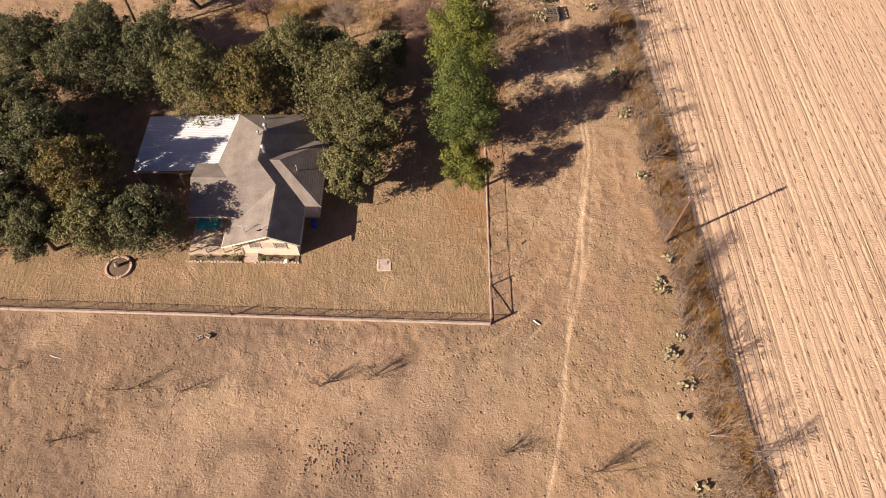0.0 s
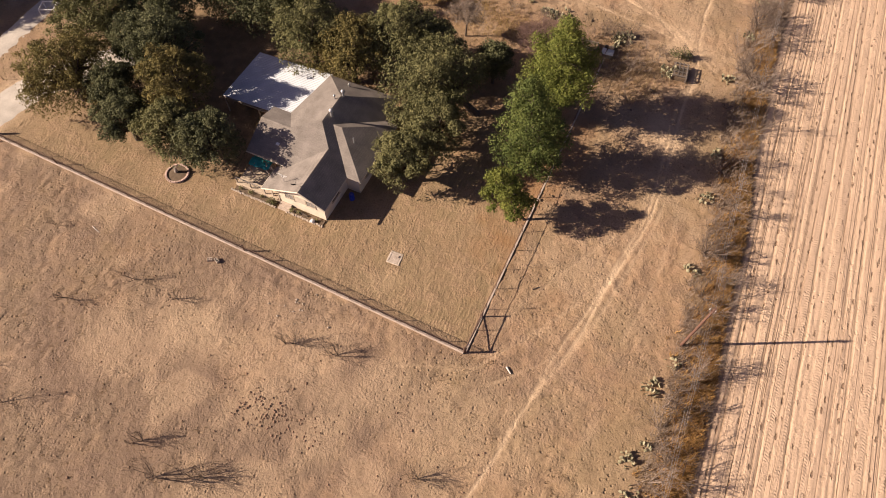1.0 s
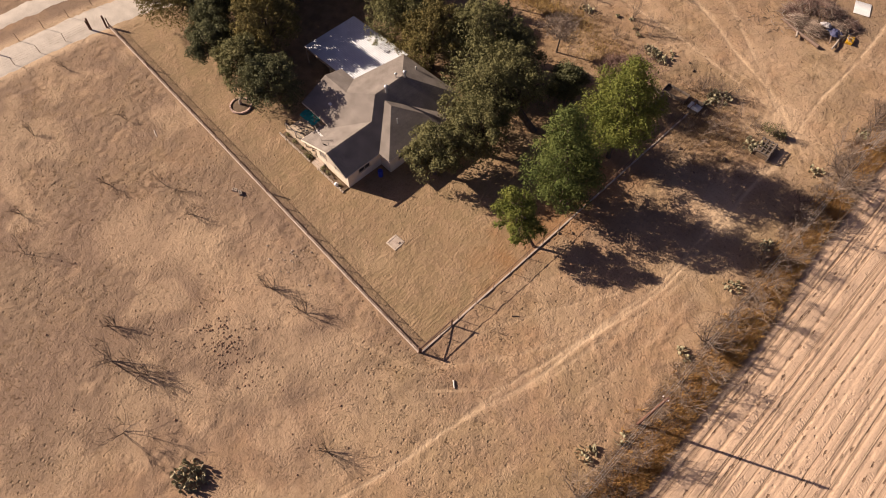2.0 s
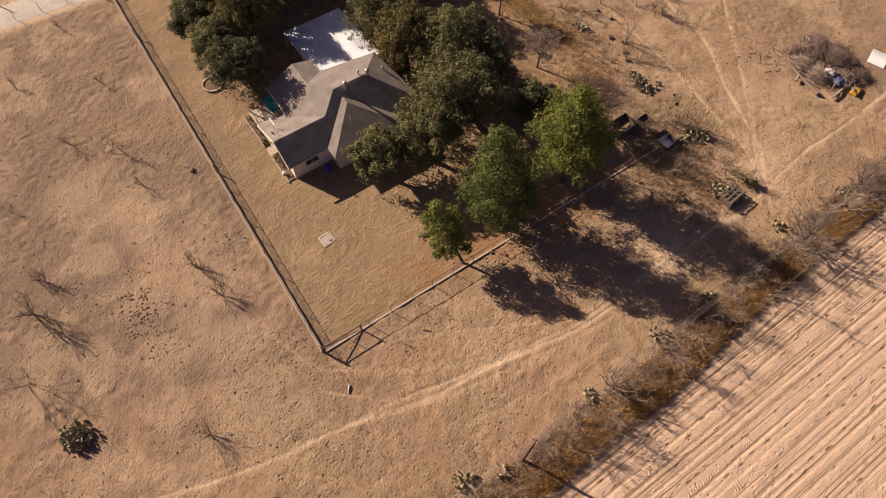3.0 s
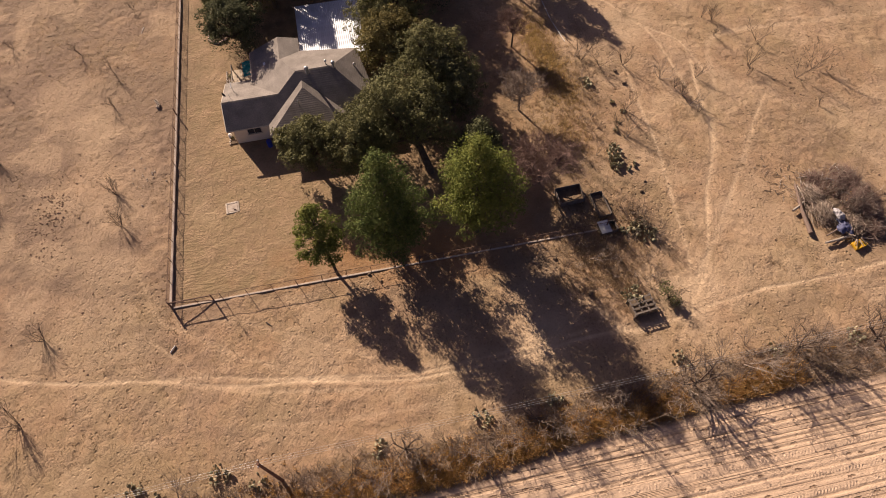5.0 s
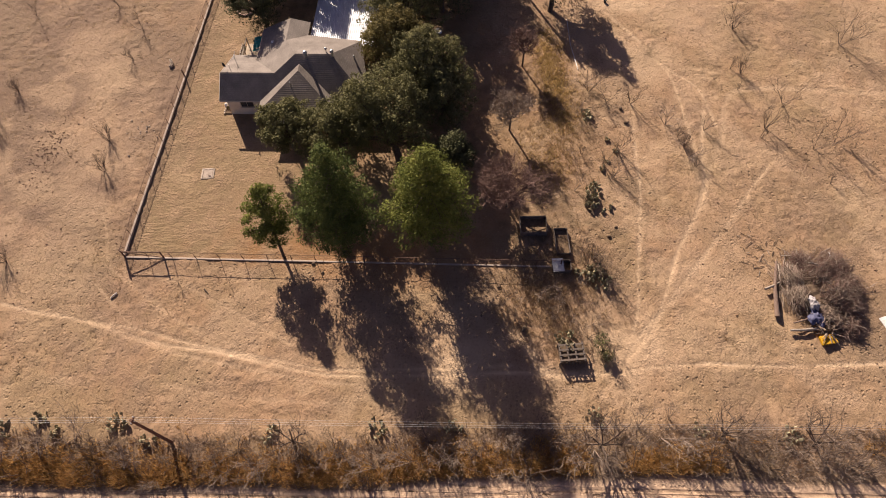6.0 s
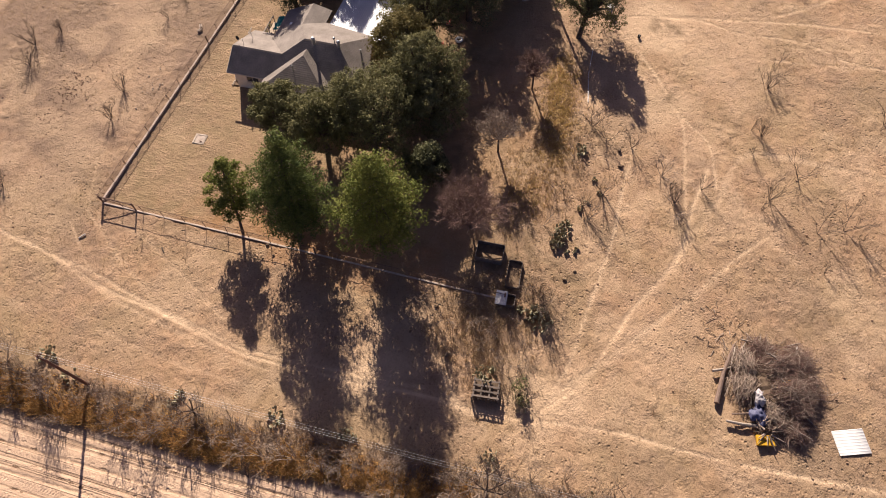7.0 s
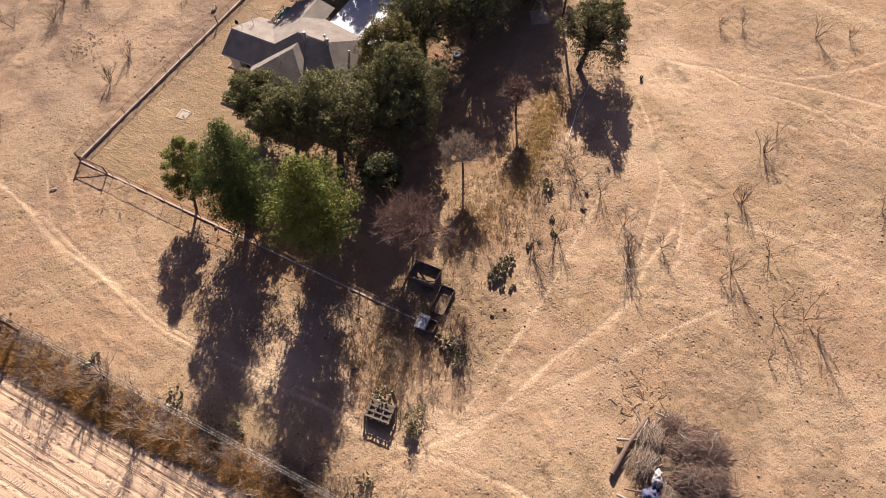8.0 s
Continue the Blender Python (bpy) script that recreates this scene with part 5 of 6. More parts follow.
stick("log", 4.25, 0.42, 4.85, -0.05, 0.07, 0.09, 0.07, M_PIPE, "short pale bleached log on the ground", "log")
stick("branch", -41.3, -3.6, -40.2, -3.9, 0.05, 0.05, 0.03, M_PIPE, "bleached white branch on the ground", "branch")
stick("log", 3.6, 9.2, 4.1, 9.7, 0.06, 0.08, 0.05, M_BARK, "short dark log on the ground", "log")
stick("pole", -35.8, 48.2, -27.0, 49.0, 0.06, 0.05, 0.04, M_STEEL, "long grey pole lying in the yard", "pole")

# dark droppings in the pasture, too many to count
rng = np.random.RandomState(77)
c = np.concatenate([np.stack([rng.normal(-13.6, 2.6, 170), rng.normal(-12.6, 1.1, 170)], 1), np.stack([rng.uniform(-45, 18, 170), rng.uniform(-28, -1, 170)], 1), np.stack([rng.uniform(-40, 8, 120), rng.uniform(50, 92, 120)], 1)])
s = rng.uniform(0.05, 0.14, len(c))
octa = np.array([[1, 0, 0], [0, 1, 0], [-1, 0, 0], [0, -1, 0], [0, 0, 0.5], [0, 0, -0.4]])
v = np.concatenate([c, np.full((len(c), 1), 0.03)], 1)[:, None] + octa[None] * (s[:, None, None] * rng.uniform(0.7, 1.3, (len(c), 6, 1)))
tri = np.array([[0, 1, 4], [1, 2, 4], [2, 3, 4], [3, 0, 4], [1, 0, 5], [2, 1, 5], [3, 2, 5], [0, 3, 5]])
tagged(new("droppings", arrays("droppings", v.reshape(-1, 3), (np.arange(len(c))[:, None, None] * 6 + tri[None]).reshape(-1, 3), M_DUNG)), "dark dry droppings and clods in the pasture", "droppings", kind="stuff")


# ---- raised beds and pallet by the fence's end ----
M_LITTER = mat("straw and soil", (0.11, 0.072, 0.048), (0.29, 0.20, 0.12), 3, 0.98, 0.03, fine=14)


def raised_bed(x, y, rz, lx, ly, hgt, label, fill=True):
    b = thing("raised_bed", x, y, 0, rz, label, "raised bed", "raised beds")
    for s in (-1, 1):
        for k in range(2):
            z0 = -0.03 + k * hgt / 2
            part("side_board", boxes(((-lx / 2, s * ly / 2 - 0.03, z0 + 0.004), (lx / 2, s * ly / 2 + 0.03, z0 + hgt / 2)), bevel=0.008), M_DARKWOOD, b)
            part("end_board", boxes(((s * lx / 2 - 0.03, -ly / 2 + 0.032, z0 + 0.004), (s * lx / 2 + 0.03, ly / 2 - 0.032, z0 + hgt / 2)), bevel=0.008), M_DARKWOOD, b)
        for q in (-1, 1):
            part("corner_post", boxes(((s * (lx / 2 - 0.085) - 0.05, q * (ly / 2 - 0.085) - 0.05, -0.05), (s * (lx / 2 - 0.085) + 0.05, q * (ly / 2 - 0.085) + 0.05, hgt + 0.08))), M_DARKWOOD, b)
    if fill:
        part("soil", boxes(((-lx / 2 + 0.04, -ly / 2 + 0.04, -0.05), (lx / 2 - 0.04, ly / 2 - 0.04, hgt * 0.22)), bevel=0.03), M_LITTER, b, "dry straw-covered soil")
    return b


raised_bed(-4.3, 42.6, 92, 2.75, 1.95, 0.75, "dark weathered wooden raised bed, nearly empty")
raised_bed(-2.5, 45.5, 4, 3.0, 1.35, 0.5, "long weathered wooden raised bed full of dry straw")
b3 = raised_bed(0.45, 45.3, 94, 1.85, 1.2, 0.6, "small wooden raised bed half covered by a metal sheet", False)
cov = part("cover_sheet", boxes(((-0.98, -0.75, 0.69), (0.15, 0.75, 0.71)), bevel=0.004), M_STEEL, b3, "pale metal cover sheet")


def build_pallet():
    p = thing("pallet_planter", 9.75, 45.6, 0, 96, "dark wooden pallet planter with cactus behind it", "planter")
    for k in range(4):
        part("slat", boxes(((-1.25 + 0.03 * k, -0.85 + 0.5 * k, 0.93), (1.25 - 0.02 * k, -0.70 + 0.5 * k, 0.965))), M_DARKWOOD, p)
    # dark filler box, added so the gaps between the slats look shaded
    part("soil", boxes(((-1.1, -0.8, -0.05), (1.1, 0.8, 0.6)), bevel=0.05), M_SOIL, p)
    for x in (-1.1, -0.4, 0.35, 1.1):
        part("bearer", boxes(((x - 0.06, -0.95, 0.80), (x + 0.06, 0.95, 0.926))), M_DARKWOOD, p)
    for k in range(9):
        x = -1.2 + 0.3 * k
        part("picket", boxes(((x - 0.07, -0.93, -0.05), (x + 0.07, -0.90, 0.78 + 0.06 * math.sin(k * 2.1)))), M_DARKWOOD, p)
    for x in (-1.15, 1.15):
        for y in (-0.85, 0.85):
            part("leg", boxes(((x - 0.05, y - 0.05, -0.05), (x + 0.05, y + 0.05, 0.795))), M_DARKWOOD, p)


build_pallet()

# ---- cactus clumps ----
bm = bmesh.new()
bmesh.ops.create_uvsphere(bm, u_segments=8, v_segments=5, radius=1)
for v in bm.verts:
    v.co = Vector((v.co.x * 0.5 * (1.1 - 0.15 * v.co.z), v.co.y * 0.12, v.co.z * 0.68 + 0.66))
PAD = bpy.data.meshes.new("pad")
bm.to_mesh(PAD)
bm.free()
PAD.materials.append(M_PAD)


def cactus(x, y, rx, ry, hgt, n, seed, label):
    r = random.Random(seed)
    c = thing("prickly_pear", x, y, 0, r.uniform(0, 360), label, "cactus", "prickly pear cacti")
    for i in range(n):
        a, q = r.uniform(0, 6.28), math.sqrt(r.random())
        px, py = math.cos(a) * q * rx, math.sin(a) * q * ry
        z = r.random() * (hgt - 0.25) * (1 - 0.5 * q) if i > n * 0.4 else 0
        s = r.uniform(0.22, 0.34)
        ob = part("pad", PAD, None, c)
        ob.matrix_basis = pose(px, py, z - 0.03, r.uniform(-45, 45), r.uniform(-40, 40), r.uniform(0, 360)) @ Matrix.Diagonal((s, s, s, 1))


CACTI = [(1.5, 48.9, 1.5, 1.2, 1.0, 110), (9.0, 45.3, 0.6, 1.0, 1.5, 60), (-8.3, 49.2, 1.9, 0.85, 0.9, 120), (-19.7, 49.5, 0.9, 0.7, 0.8, 30), (17.0, 27.9, 1.0, 0.8, 0.9, 30), (16.8, 34.7, 0.9, 0.7, 0.9, 28), (17.8, 18.3, 0.9, 0.7, 0.8, 26),
         (18.6, 7.5, 0.8, 0.7, 0.8, 22), (17.2, 4.2, 1.1, 0.9, 0.8, 32), (17.0, -3.1, 0.8, 0.7, 0.9, 26), (18.1, -1.4, 0.6, 0.5, 0.7, 16), (16.9, -9.1, 0.5, 0.4, 0.6, 12), (18.0, -5.9, 0.9, 0.8, 0.8, 24),
         (-5.5, -22.0, 1.6, 1.3, 1.3, 170), (15.5, 47.5, 0.9, 0.8, 0.8, 24), (16.9, 64.6, 1.1, 0.9, 0.9, 26), (8.3, 45.2, 0.9, 1.1, 1.1, 40), (10.2, 49.1, 0.8, 0.6, 0.9, 22), (1.0, 47.3, 0.8, 0.5, 0.7, 20), (17.4, -15, 0.9, 0.8, 0.8, 20), (16.6, 56.5, 0.9, 0.7, 0.8, 22)]
for i, (x, y, rx, ry, hgt, n) in enumerate(CACTI):
    cactus(x, y, rx, ry, hgt, n, 300 + i, "grey-green prickly pear clump in dry grass")
# small clumps on the ground near the beds
for i, (x, y) in enumerate(((-13, 51.2), (-12, 50.6), (-16.2, 51.6), (-6.9, 51), (-6.3, 50.2), (-14.6, 52.3))):
    cactus(x, y, 0.3, 0.3, 0.4, 7, 340 + i, "small prickly pear plant in dry grass")

# evergreen shrubs by the pallet and dry bushes round the beds
shrub = thing("evergreen_shrub", 9.4, 48.6, 0, 0, "dark green shrub beside the track", "shrub")
part("stems", arrays("stems", *rods([((0, 0, -0.1), (0.1 * k - 0.3, 0.15 * (k % 3) - 0.15, 1.3), 0.04, 0.015) for k in range(7)], 5), M_BARK), None, shrub)
part("foliage", crown("foliage", [(0, 0, 1.0, 0.75, 0.8), (-1.2, 0.1, 0.6, 0.6, 0.55), (0.5, 0.3, 0.6, 0.6, 0.5), (-0.6, -0.4, 0.8, 0.5, 0.5)], 50, 0.085, M_OAK, 61), None, shrub)
rs = random.Random(22)
for x, y, s in ((7.5, 43.2, 0.5), (6.2, 46.5, 0.55), (4.8, 43.8, 0.5), (3.2, 46.9, 0.6), (2.0, 42.6, 0.5), (1.8, 49.6, 1.0), (0.4, 48.2, 0.95), (3.8, 40.8, 0.45), (5.3, 48.2, 0.55), (7.4, 48.4, 0.5), (-1.8, 47.6, 0.6), (9.8, 49.6, 0.6), (2.0, 37.2, 0.7), (3.5, 36.4, 0.6), (-10.7, 51.4, 0.8), (-18.6, 48.9, 0.7), (-14, 47.6, 0.6), (-18.5, 58.4, 1.15), (-14, 60.4, 1.1), (-24.5, 49.5, 0.9), (-9, 47.2, 0.6), (-20.5, 46.8, 0.7), (-30.5, 48.6, 0.6), (2.6, 44.6, 0.7), (4.4, 45.6, 0.75), (5.8, 44.4, 0.6), (3.4, 42.4, 0.7), (6.6, 47.8, 0.7), (8.0, 47.4, 0.7), (1.6, 41.4, 0.6), (-0.8, 48.8, 0.8), (4.6, 39.4, 0.55)):
    ob = tagged(new("bare_bush", BUSHES[rs.randrange(3)]), "brown leafless bush in dry weeds", "bush", "bushes round the beds")
    ob.matrix_basis = pose(x, y, 0, 0, 0, rs.uniform(0, 360)) @ Matrix.Diagonal((s, s, s, 1))
rng = np.random.RandomState(15)
xs, ys = np.concatenate([rng.normal(3.5, 3.4, 1300), rng.normal(-16, 6, 900)]), np.concatenate([rng.normal(43.8, 3.0, 1300), rng.normal(46, 3.5, 900)])
along = rng.uniform(0, 1, 2600)
gx, gy = -33 + 15 * along + rng.normal(size=2600) * 1.2, 45.1 + 1.6 * along + rng.normal(size=2600) * 1.1
gx, gy = np.concatenate([gx, rng.normal(-12.5, 2.6, 700)]), np.concatenate([gy, rng.normal(44.5, 1.6, 700)])
tufts("golden_grass", np.stack([gx, gy], 1), 0.22, 4, M_GOLD, "golden dry grass at the yard's edge", 0.35, 0.03)
tufts("dry_weeds", np.stack([xs, ys], 1), 0.4, 6, M_STRAW, "tall dry weeds round the raised beds", 0.3, 0.022)


# ---- brush pile ----
def build_pile():
    bp = thing("brush_pile", 2.5, 69.6, 0, 0, "large heap of cut grey branches and roots", "brush pile")
    r = random.Random(6)
    core = bmesh.new()
    bmesh.ops.create_icosphere(core, subdivisions=4, radius=1)
    for v in core.verts:
        k = 1 + 0.45 * noise.noise(v.co * 1.7) + 0.3 * noise.noise(v.co * 5)
        v.co = Vector((v.co.x * 2.5 * k, v.co.y * 2.5 * k + 0.5, max(v.co.z, -0.08) * 0.75 * k))
    part("core", core, M_SOIL, bp, "dark tangled inside of the heap")
    # heaps of branches, each thrown down its own way: centre, spread, height, direction, how far they fan
    heaps = ((-1.4, 1.0, 1.5, 1.2, 1.9, 0.5), (-2.2, 2.2, 1.3, 0.7, 2.4, 0.7), (0.3, 1.6, 1.4, 1.3, 2.2, 0.9), (-1.0, -1.5, 1.0, 0.9, 0.15, 0.35), (0.6, -1.3, 1.1, 0.8, 0.05, 0.35),
             (1.3, 2.3, 1.3, 0.9, 1.2, 0.6), (-0.2, 2.9, 1.2, 0.7, 1.5, 0.8), (2.4, 0.6, 1.2, 0.6, 0.4, 1.0), (-2.4, -0.4, 1.0, 0.6, 2.8, 0.8), (3.0, 2.2, 0.9, 0.45, 0.9, 0.7))
    heaps = [(1.22 * a, 1.22 * b, 1.25 * c, 1.15 * d, e, f) for a, b, c, d, e, f in heaps]
    straw = (3, 4, 7)
    for name, count, mat_, rad in (("branch_tangle", 1150, M_TWIG, 0.018), ("twig_tangle", 2600, M_TWIG_RED, 0.012), ("pale_branch_tangle", 480, M_PALE, 0.024), ("limb_tangle", 46, M_WOOD, 0.05)):
        segs = []
        for i in range(count):
            k = r.choice(straw) if mat_ is M_PALE and r.random() < 0.8 else r.randrange(len(heaps))
            cx, cy, spread, top, way, fan = heaps[k]
            if mat_ is M_TWIG_RED and k in straw and r.random() < 0.75:
                continue
            dx, dy = r.gauss(0, spread * 0.5), r.gauss(0, spread * 0.5)
            q = math.hypot(dx, dy) / spread
            z = max(0.04, top * (1 - 0.75 * q * q) + r.uniform(-0.25, 0.3))
            b = r.gauss(way, fan)
            ln = r.uniform(0.7, 2.0) * (1.35 if rad > 0.025 else 1)
            d = Vector((math.cos(b), math.sin(b), r.uniform(-0.3, 0.35)))
            c = Vector((cx + dx, cy + dy, z))
            p0, p1 = c - d * ln / 2, c + d * ln / 2
            p0.z, p1.z = max(p0.z, 0.02), max(p1.z, 0.02)
            mid = (p0 + p1) / 2 + Vector((r.uniform(-0.22, 0.22), r.uniform(-0.22, 0.22), r.uniform(0, 0.16)))
            segs += [(tuple(p0), tuple(mid), rad * 1.3, rad), (tuple(mid), tuple(p1), rad, rad * 0.45)]
            if rad < 0.02 or (rad < 0.03 and i % 3 == 0):
                for _ in range(2):
                    e = mid + Vector((r.gauss(d.x, 0.5), r.gauss(d.y, 0.5), r.uniform(-0.2, 0.5))) * ln * 0.3
                    e.z = max(e.z, 0.02)
                    segs.append((tuple(mid), tuple(e), rad * 0.7, rad * 0.35))
        ob = part(name, arrays(name, *rods(segs, 4), mat_), None, bp)
        ob["kind"] = "stuff"
    ob = part("dead_foliage", crown("dead_foliage", [(0.2, 1.5, 1.0, 0.9, 0.5), (-1.6, 0.8, 0.9, 0.8, 0.4), (0.9, 2.2, 0.8, 0.7, 0.4)], 26, 0.10, M_RUST, 66), None, bp, "rust-brown dead foliage")
    ob["kind"] = "stuff"


M_LOG = mat("brown bark log", (0.120, 0.080, 0.060), (0.26, 0.185, 0.145), 3, 0.9, 0.02, stretch=(1, 6, 6))
M_PALE = mat("pale dead wood", (0.235, 0.17, 0.125), (0.44, 0.35, 0.27), 2, 0.9, island=0.25)
build_pile()
stick("log", -0.5, 66.9, 5.5, 65.7, 0.36, 0.13, 0.24, M_LOG, "long brown log lying along the brush pile", "log", n=10)
stick("log", 2.6, 65.1, 1.7, 66.9, 0.4, 0.14, 0.1, M_WOOD, "short grey log beside the brush pile", "log")
stick("log", 6.9, 66.6, 6.6, 69.4, 0.35, 0.12, 0.17, M_WOOD, "grey limb lying at the foot of the brush pile", "log")
stick("log", 6.2, 67.0, 5.4, 69.2, 0.5, 0.07, 0.1, M_LOG, "thin brown limb at the foot of the brush pile", "log")
stick("pipe", -1.0, 72.5, -1.9, 72.6, 0.09, 0.08, 0.08, M_WHITE, "short white plastic pipe lying by the brush pile", "pipe")
rs = random.Random(14)
for k in range(26):
    x, y, a, ln = rs.gauss(-1.9, 1.5), rs.gauss(64.9, 1.6), rs.uniform(0, 6.28), rs.uniform(0.35, 1.15)
    stick("branch", x, y, x + math.cos(a) * ln, y + math.sin(a) * ln, 0.04, 0.035, 0.018, M_BARK if k % 3 else M_WOOD, "loose dead branch lying near the brush pile", "branch", "loose branches", 5)
for k in range(14):
    a, ln = k * 0.449 + rs.uniform(-0.2, 0.2), rs.uniform(0.55, 1.3)
    x, y, z = 7.1 + 0.3 * math.cos(a), 70.0 + 0.35 * math.sin(a), rs.uniform(0.2, 0.75)
    stick("root", x, y, x + ln * math.cos(a), y + ln * math.sin(a), z, 0.085, 0.025, (M_PALE, M_STEM, M_BARK)[k % 3], "curved dead root beside the brush pile", "root", "roots of the brush pile", 6)


def crumpled(name, x, y, z, lx, ly, bulge, material, label, category, rz=0, seed=0):
    v, fcs, n = [], [], 16
    for i in range(n + 1):
        for j in range(n + 1):
            u, w = i / n - 0.5, j / n - 0.5
            k = 1 - 4 * max(abs(u), abs(w)) ** 2
            v.append((u * lx * (1 + 0.2 * math.sin(9 * w + seed)), w * ly * (1 + 0.2 * math.sin(8 * u)), bulge * k + 0.14 * noise.noise(Vector((u * 7 + seed, w * 7, 0)))))
    for i in range(n):
        for j in range(n):
            a = i * (n + 1) + j
            fcs.append((a, a + n + 1, a + n + 2, a + 1))
    me = arrays(name, v, fcs, material, True)
    ob = new(name, me)
    ob.matrix_basis = pose(x, y, z, 0, 0, rz)
    sol = ob.modifiers.new("thickness", "SOLIDIFY")
    sol.thickness = 0.02
    return tagged(ob, label, category)


crumpled("tarp", 4.3, 69.1, 1.0, 1.4, 0.8, 0.35, M_CLOTH, "crumpled pale tarp on the brush pile", "tarp", 15, 1)
crumpled("tarp", 5.6, 69.3, 0.6, 1.7, 1.5, 0.35, M_BLUETARP, "crumpled navy blue tarp on the brush pile", "tarp", -20, 4)
yb = thing("tool_box", 7.75, 69.95, 0.02, 12, "flat yellow plastic box among roots by the pile", "box")
part("body", boxes(((-0.42, -0.72, 0), (0.42, 0.72, 0.3)), bevel=0.05), M_YELLOW, yb)
part("lid", boxes(((-0.45, -0.75, 0.305), (0.45, 0.75, 0.36)), bevel=0.04), M_YELLOW, yb)
part("handle", boxes(((-0.02, -0.12, 0.36), (0.02, 0.12, 0.40)), bevel=0.01), M_BLACK, yb)

# sheet of roofing on the ground
rf = thing("roofing_sheet", 5.9, 77.1, 0.05, 20, "white ribbed roofing panel lying on the ground", "roofing panel")
v, fcs = [], []
for i in range(64 + 1):
    x = -1.05 + 2.1 * i / 64
    z = 0.026 if i % 8 in (0, 1) else 0.012
    v += [(x, -1.37, z), (x, 1.37, z)]
for i in range(64):
    fcs.append((2 * i, 2 * i + 1, 2 * i + 3, 2 * i + 2))
ob = part("panel", arrays("panel", v, fcs, M_WHITE), None, rf)
sol = ob.modifiers.new("thickness", "SOLIDIFY")
sol.thickness, sol.offset = 0.02, -1
for i in range(8):
    part("batten", boxes(((-1.05 + 0.2625 * i - 0.02, -1.37, 0.027), (-1.05 + 0.2625 * i + 0.02, 1.37, 0.036))), M_ROOFSHEET, rf)

# ---- back yard ----
yp = thing("yard_pole", -44.2, 41.3, 0, 0, "brown wooden service pole with a grey transformer", "utility pole")
bm = bmesh.new()
rod(bm, (0, 0, -0.3), (0, 0, 9.6), 0.17, 0.12, 10)
part("pole", bm, M_POLE, yp)
part("crossarm", boxes(((-0.9, -0.06, 9.0), (0.9, 0.06, 9.13))), M_POLE, yp)
bm = lathe([(0.28, 0), (0.32, 0.05), (0.32, 0.8), (0.26, 0.88), (0.1, 0.95)], 14)
bmesh.ops.translate(bm, vec=(0.3, -0.42, 7.6), verts=bm.verts)
part("transformer", bm, M_WHITE, yp, "pale grey transformer can")

ty = thing("painted_tyre", -33.4, 31.6, 0, 0, "white painted tyre lying in the shade", "tyre")
bm = bmesh.new()
n, m = 20, 8
vs = [[bm.verts.new(((0.38 + 0.14 * math.cos(b)) * math.cos(a), (0.38 + 0.14 * math.cos(b)) * math.sin(a), 0.13 + 0.14 * math.sin(b))) for b in [2 * math.pi * j / m for j in range(m)]] for a in [2 * math.pi * i / n for i in range(n)]]
for i in range(n):
    for j in range(m):
        bm.faces.new((vs[i - 1][j - 1], vs[i][j - 1], vs[i][j], vs[i - 1][j]))
part("tyre", bm, M_WHITE, ty)


def yard_chair(x, y, rz, material, label):
    c = thing("garden_chair", x, y, 0, rz, label, "chair", "garden chairs")
    part("seat", boxes(((-0.25, -0.25, 0.4), (0.25, 0.25, 0.44)), bevel=0.02), material, c)
    part("backrest", boxes(((-0.25, 0.23, 0.44), (0.25, 0.27, 0.9)), bevel=0.02), material, c)
    for sx in (-0.22, 0.22):
        for sy in (-0.22, 0.22):
            part("leg", boxes(((sx - 0.025, sy - 0.025, -0.02), (sx + 0.025, sy + 0.025, 0.4))), material, c)
        part("armrest", boxes(((sx - 0.03, -0.22, 0.6), (sx + 0.03, 0.23, 0.64))), material, c)


yard_chair(-35.8, 29.6, 40, M_RED, "red plastic garden chair under the oaks")
yard_chair(-31.9, 29.7, -100, M_RED, "red plastic garden chair under the oaks")
rb = thing("rubbish_bin", -43.0, 49.2, 0, 20, "dark bin with a pale lid beside the tree", "bin")
part("body", lathe([(0.32, -0.02), (0.36, 0.1), (0.42, 0.9), (0.40, 0.92)], 16), M_BLUETARP, rb)
part("lid", lathe([(0.43, 0.925), (0.44, 0.97), (0.25, 1.02), (0.05, 1.03)], 16), M_WHITE, rb)
bk = thing("bucket", -39.2, 53.4, 0, 0, "black bucket standing on bare ground", "bucket")
part("body", lathe([(0.16, -0.02), (0.21, 0.36), (0.18, 0.36), (0.14, 0.05)], 14), M_BLACK, bk)
part("handle", boxes(((-0.2, -0.01, 0.36), (0.2, 0.01, 0.385))), M_STEEL, bk)
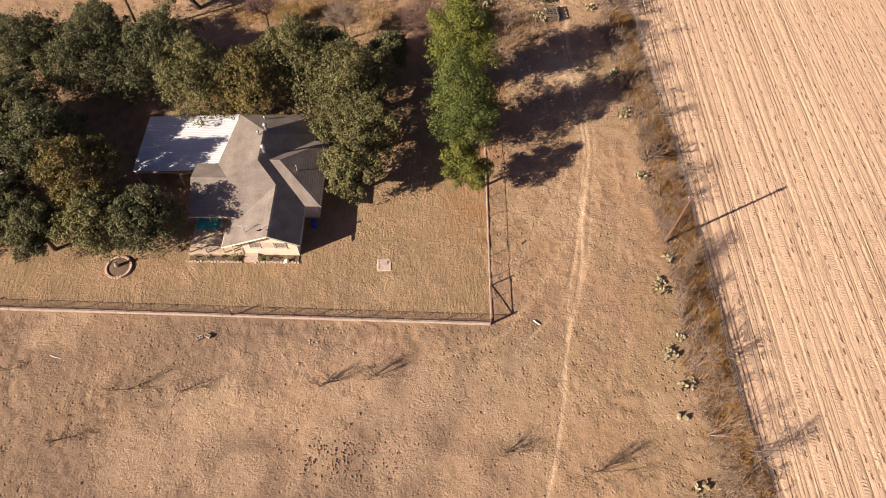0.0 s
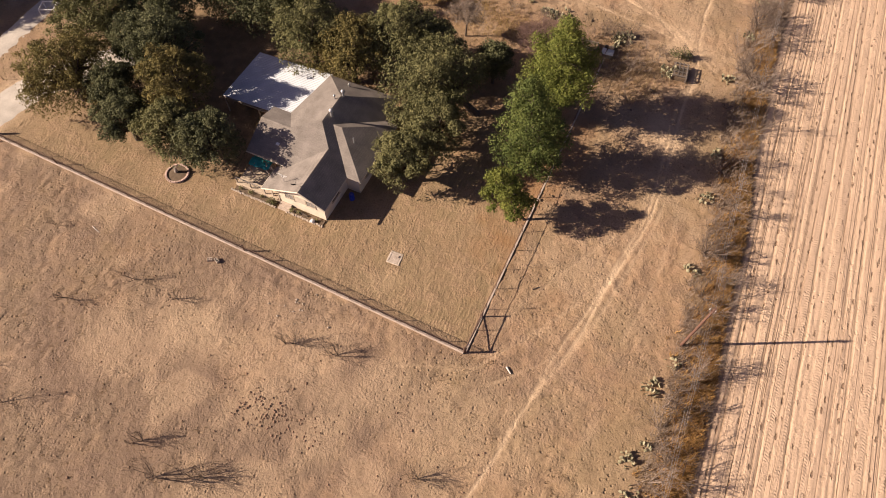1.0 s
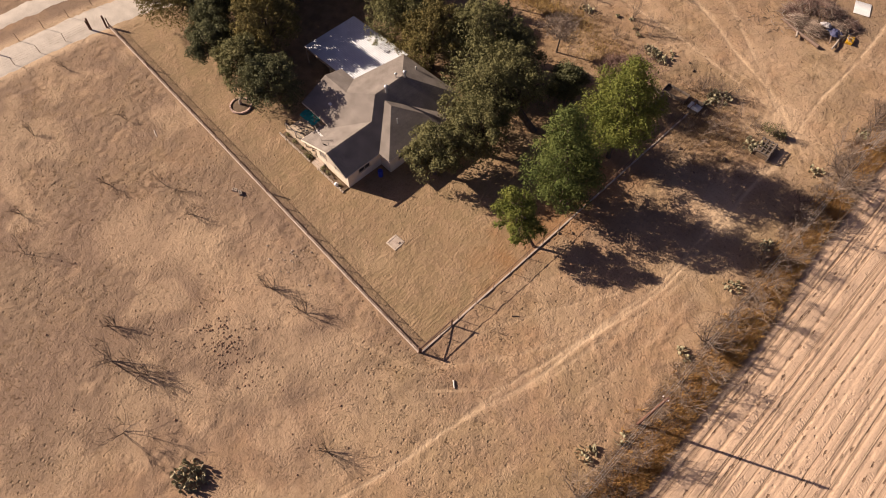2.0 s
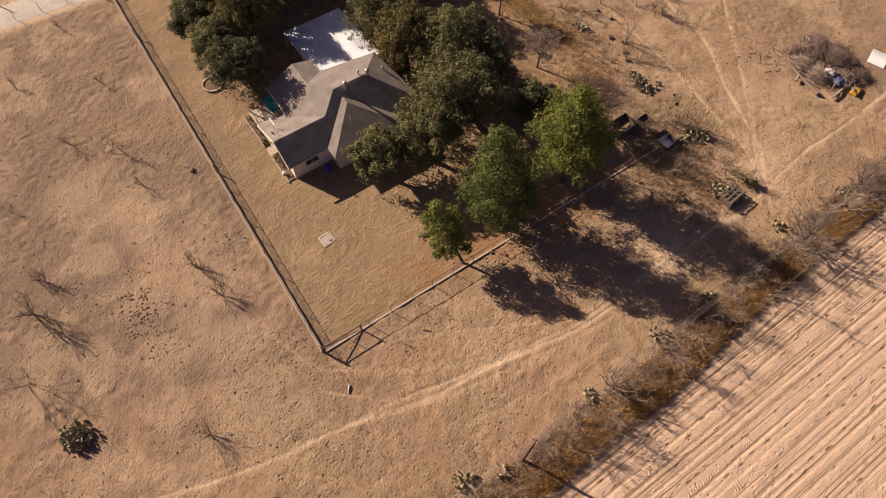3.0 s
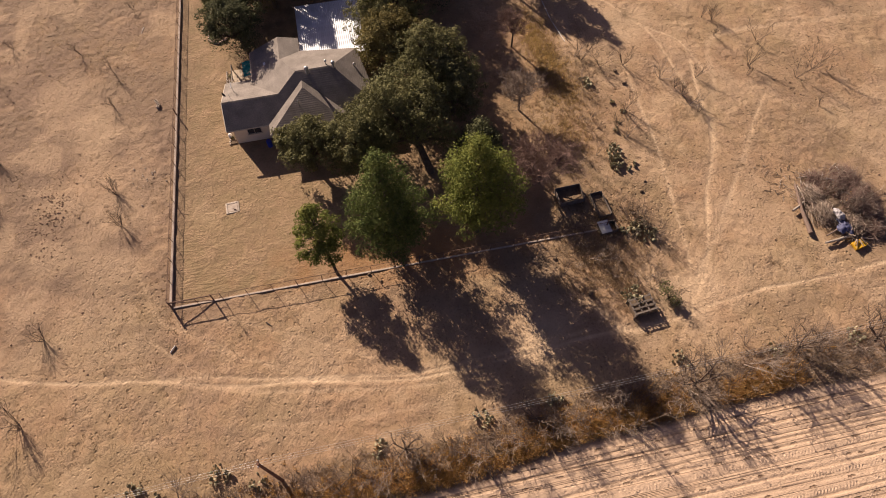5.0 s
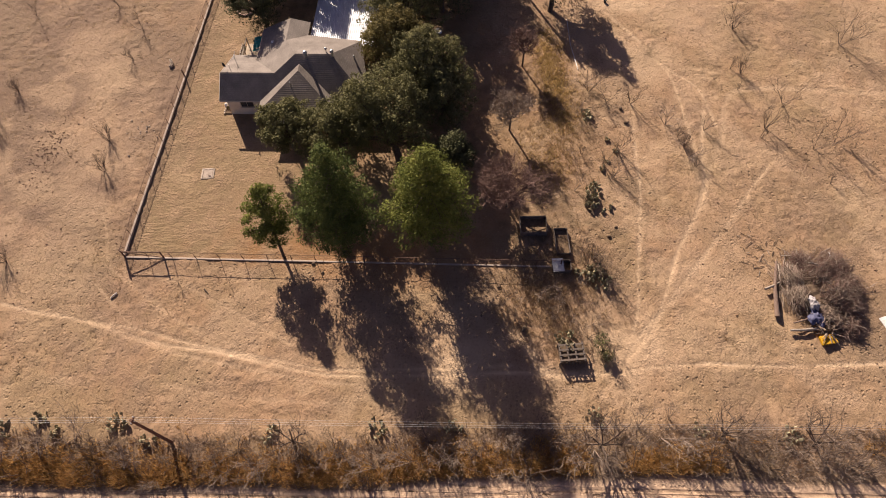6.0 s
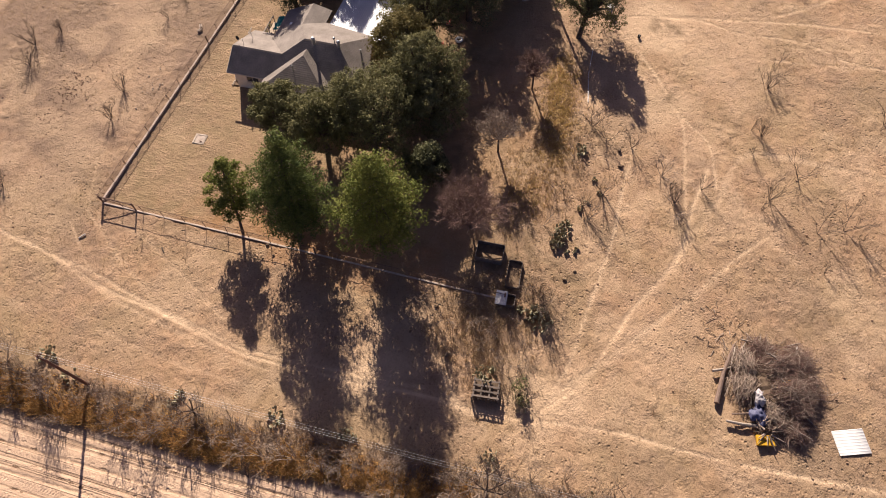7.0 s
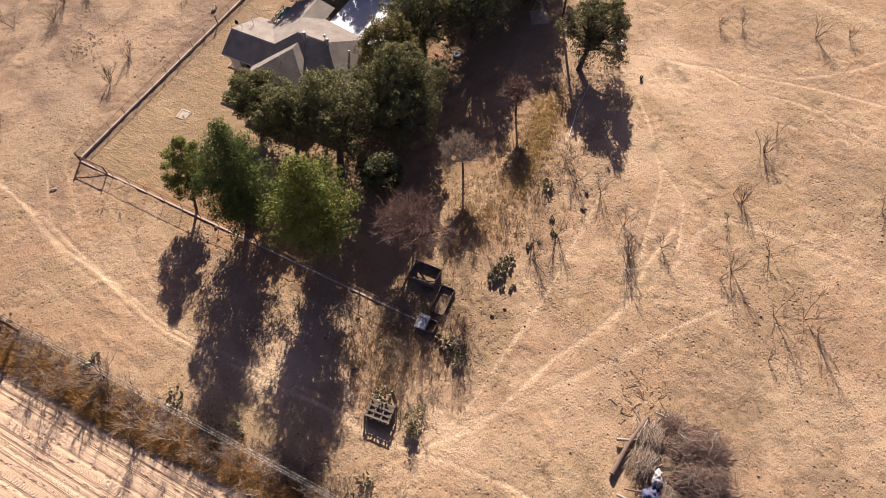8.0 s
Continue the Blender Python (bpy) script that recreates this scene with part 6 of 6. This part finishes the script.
st = thing("garden_swing", -44.0, 38.2, 0, 30, "pale metal swing frame on a concrete pad", "swing")
part("pad", boxes(((-1.3, -1.1, -0.1), (1.3, 1.1, 0.08)), bevel=0.02), M_CURB, st)
for sx in (-1.1, 1.1):
    for sy in (-0.8, 0.8):
        bm = bmesh.new()
        rod(bm, (sx, sy, 0.05), (sx * 0.95, 0, 2.2), 0.04)
        part("leg", bm, M_STEEL, st)
bm = bmesh.new()
rod(bm, (-1.1, 0, 2.2), (1.1, 0, 2.2), 0.045)
part("top_bar", bm, M_STEEL, st)
part("seat", boxes(((-0.7, -0.25, 0.5), (0.7, 0.25, 0.56)), bevel=0.02), M_DECK, st)
for s in (-0.65, 0.65):
    bm = bmesh.new()
    rod(bm, (s, 0, 0.55), (s, 0, 2.18), 0.012)
    part("chain", bm, M_STEEL, st)
# gate posts where the yard fence meets the road
for i, (x, y) in enumerate(((-60.5, 1.2), (-61.4, -0.5))):
    bm = bmesh.new()
    rod(bm, (0, 0, -0.2), (-0.05, 0.1, 1.75), 0.13, 0.12, 9)
    g = part("gate_post", bm, M_POLE)
    g.location = (x, y, 0)
    tagged(g, "thick dark wooden gate post beside the road", "post", "gate posts")

# square metal frame lying by the far lane
mf = thing("metal_frame", -68.6, 20.7, 0, 25, "pale square metal frame standing by the far lane", "frame")
for lo, hi in (((-1.0, -0.85, -0.05), (-0.93, -0.78, 1.0)), ((0.93, -0.85, -0.05), (1.0, -0.78, 1.0)), ((-1.0, 0.78, -0.05), (-0.93, 0.85, 1.0)), ((0.93, 0.78, -0.05), (1.0, 0.85, 1.0))):
    part("leg", boxes((lo, hi)), M_WHITE, mf)
for lo, hi in (((-1.0, -0.85, 1.004), (1.0, -0.76, 1.08)), ((-1.0, 0.76, 1.004), (1.0, 0.85, 1.08)), ((-1.0, -0.755, 1.004), (-0.91, 0.755, 1.08)), ((0.91, -0.755, 1.004), (1.0, 0.755, 1.08))):
    part("rail", boxes((lo, hi)), M_WHITE, mf)
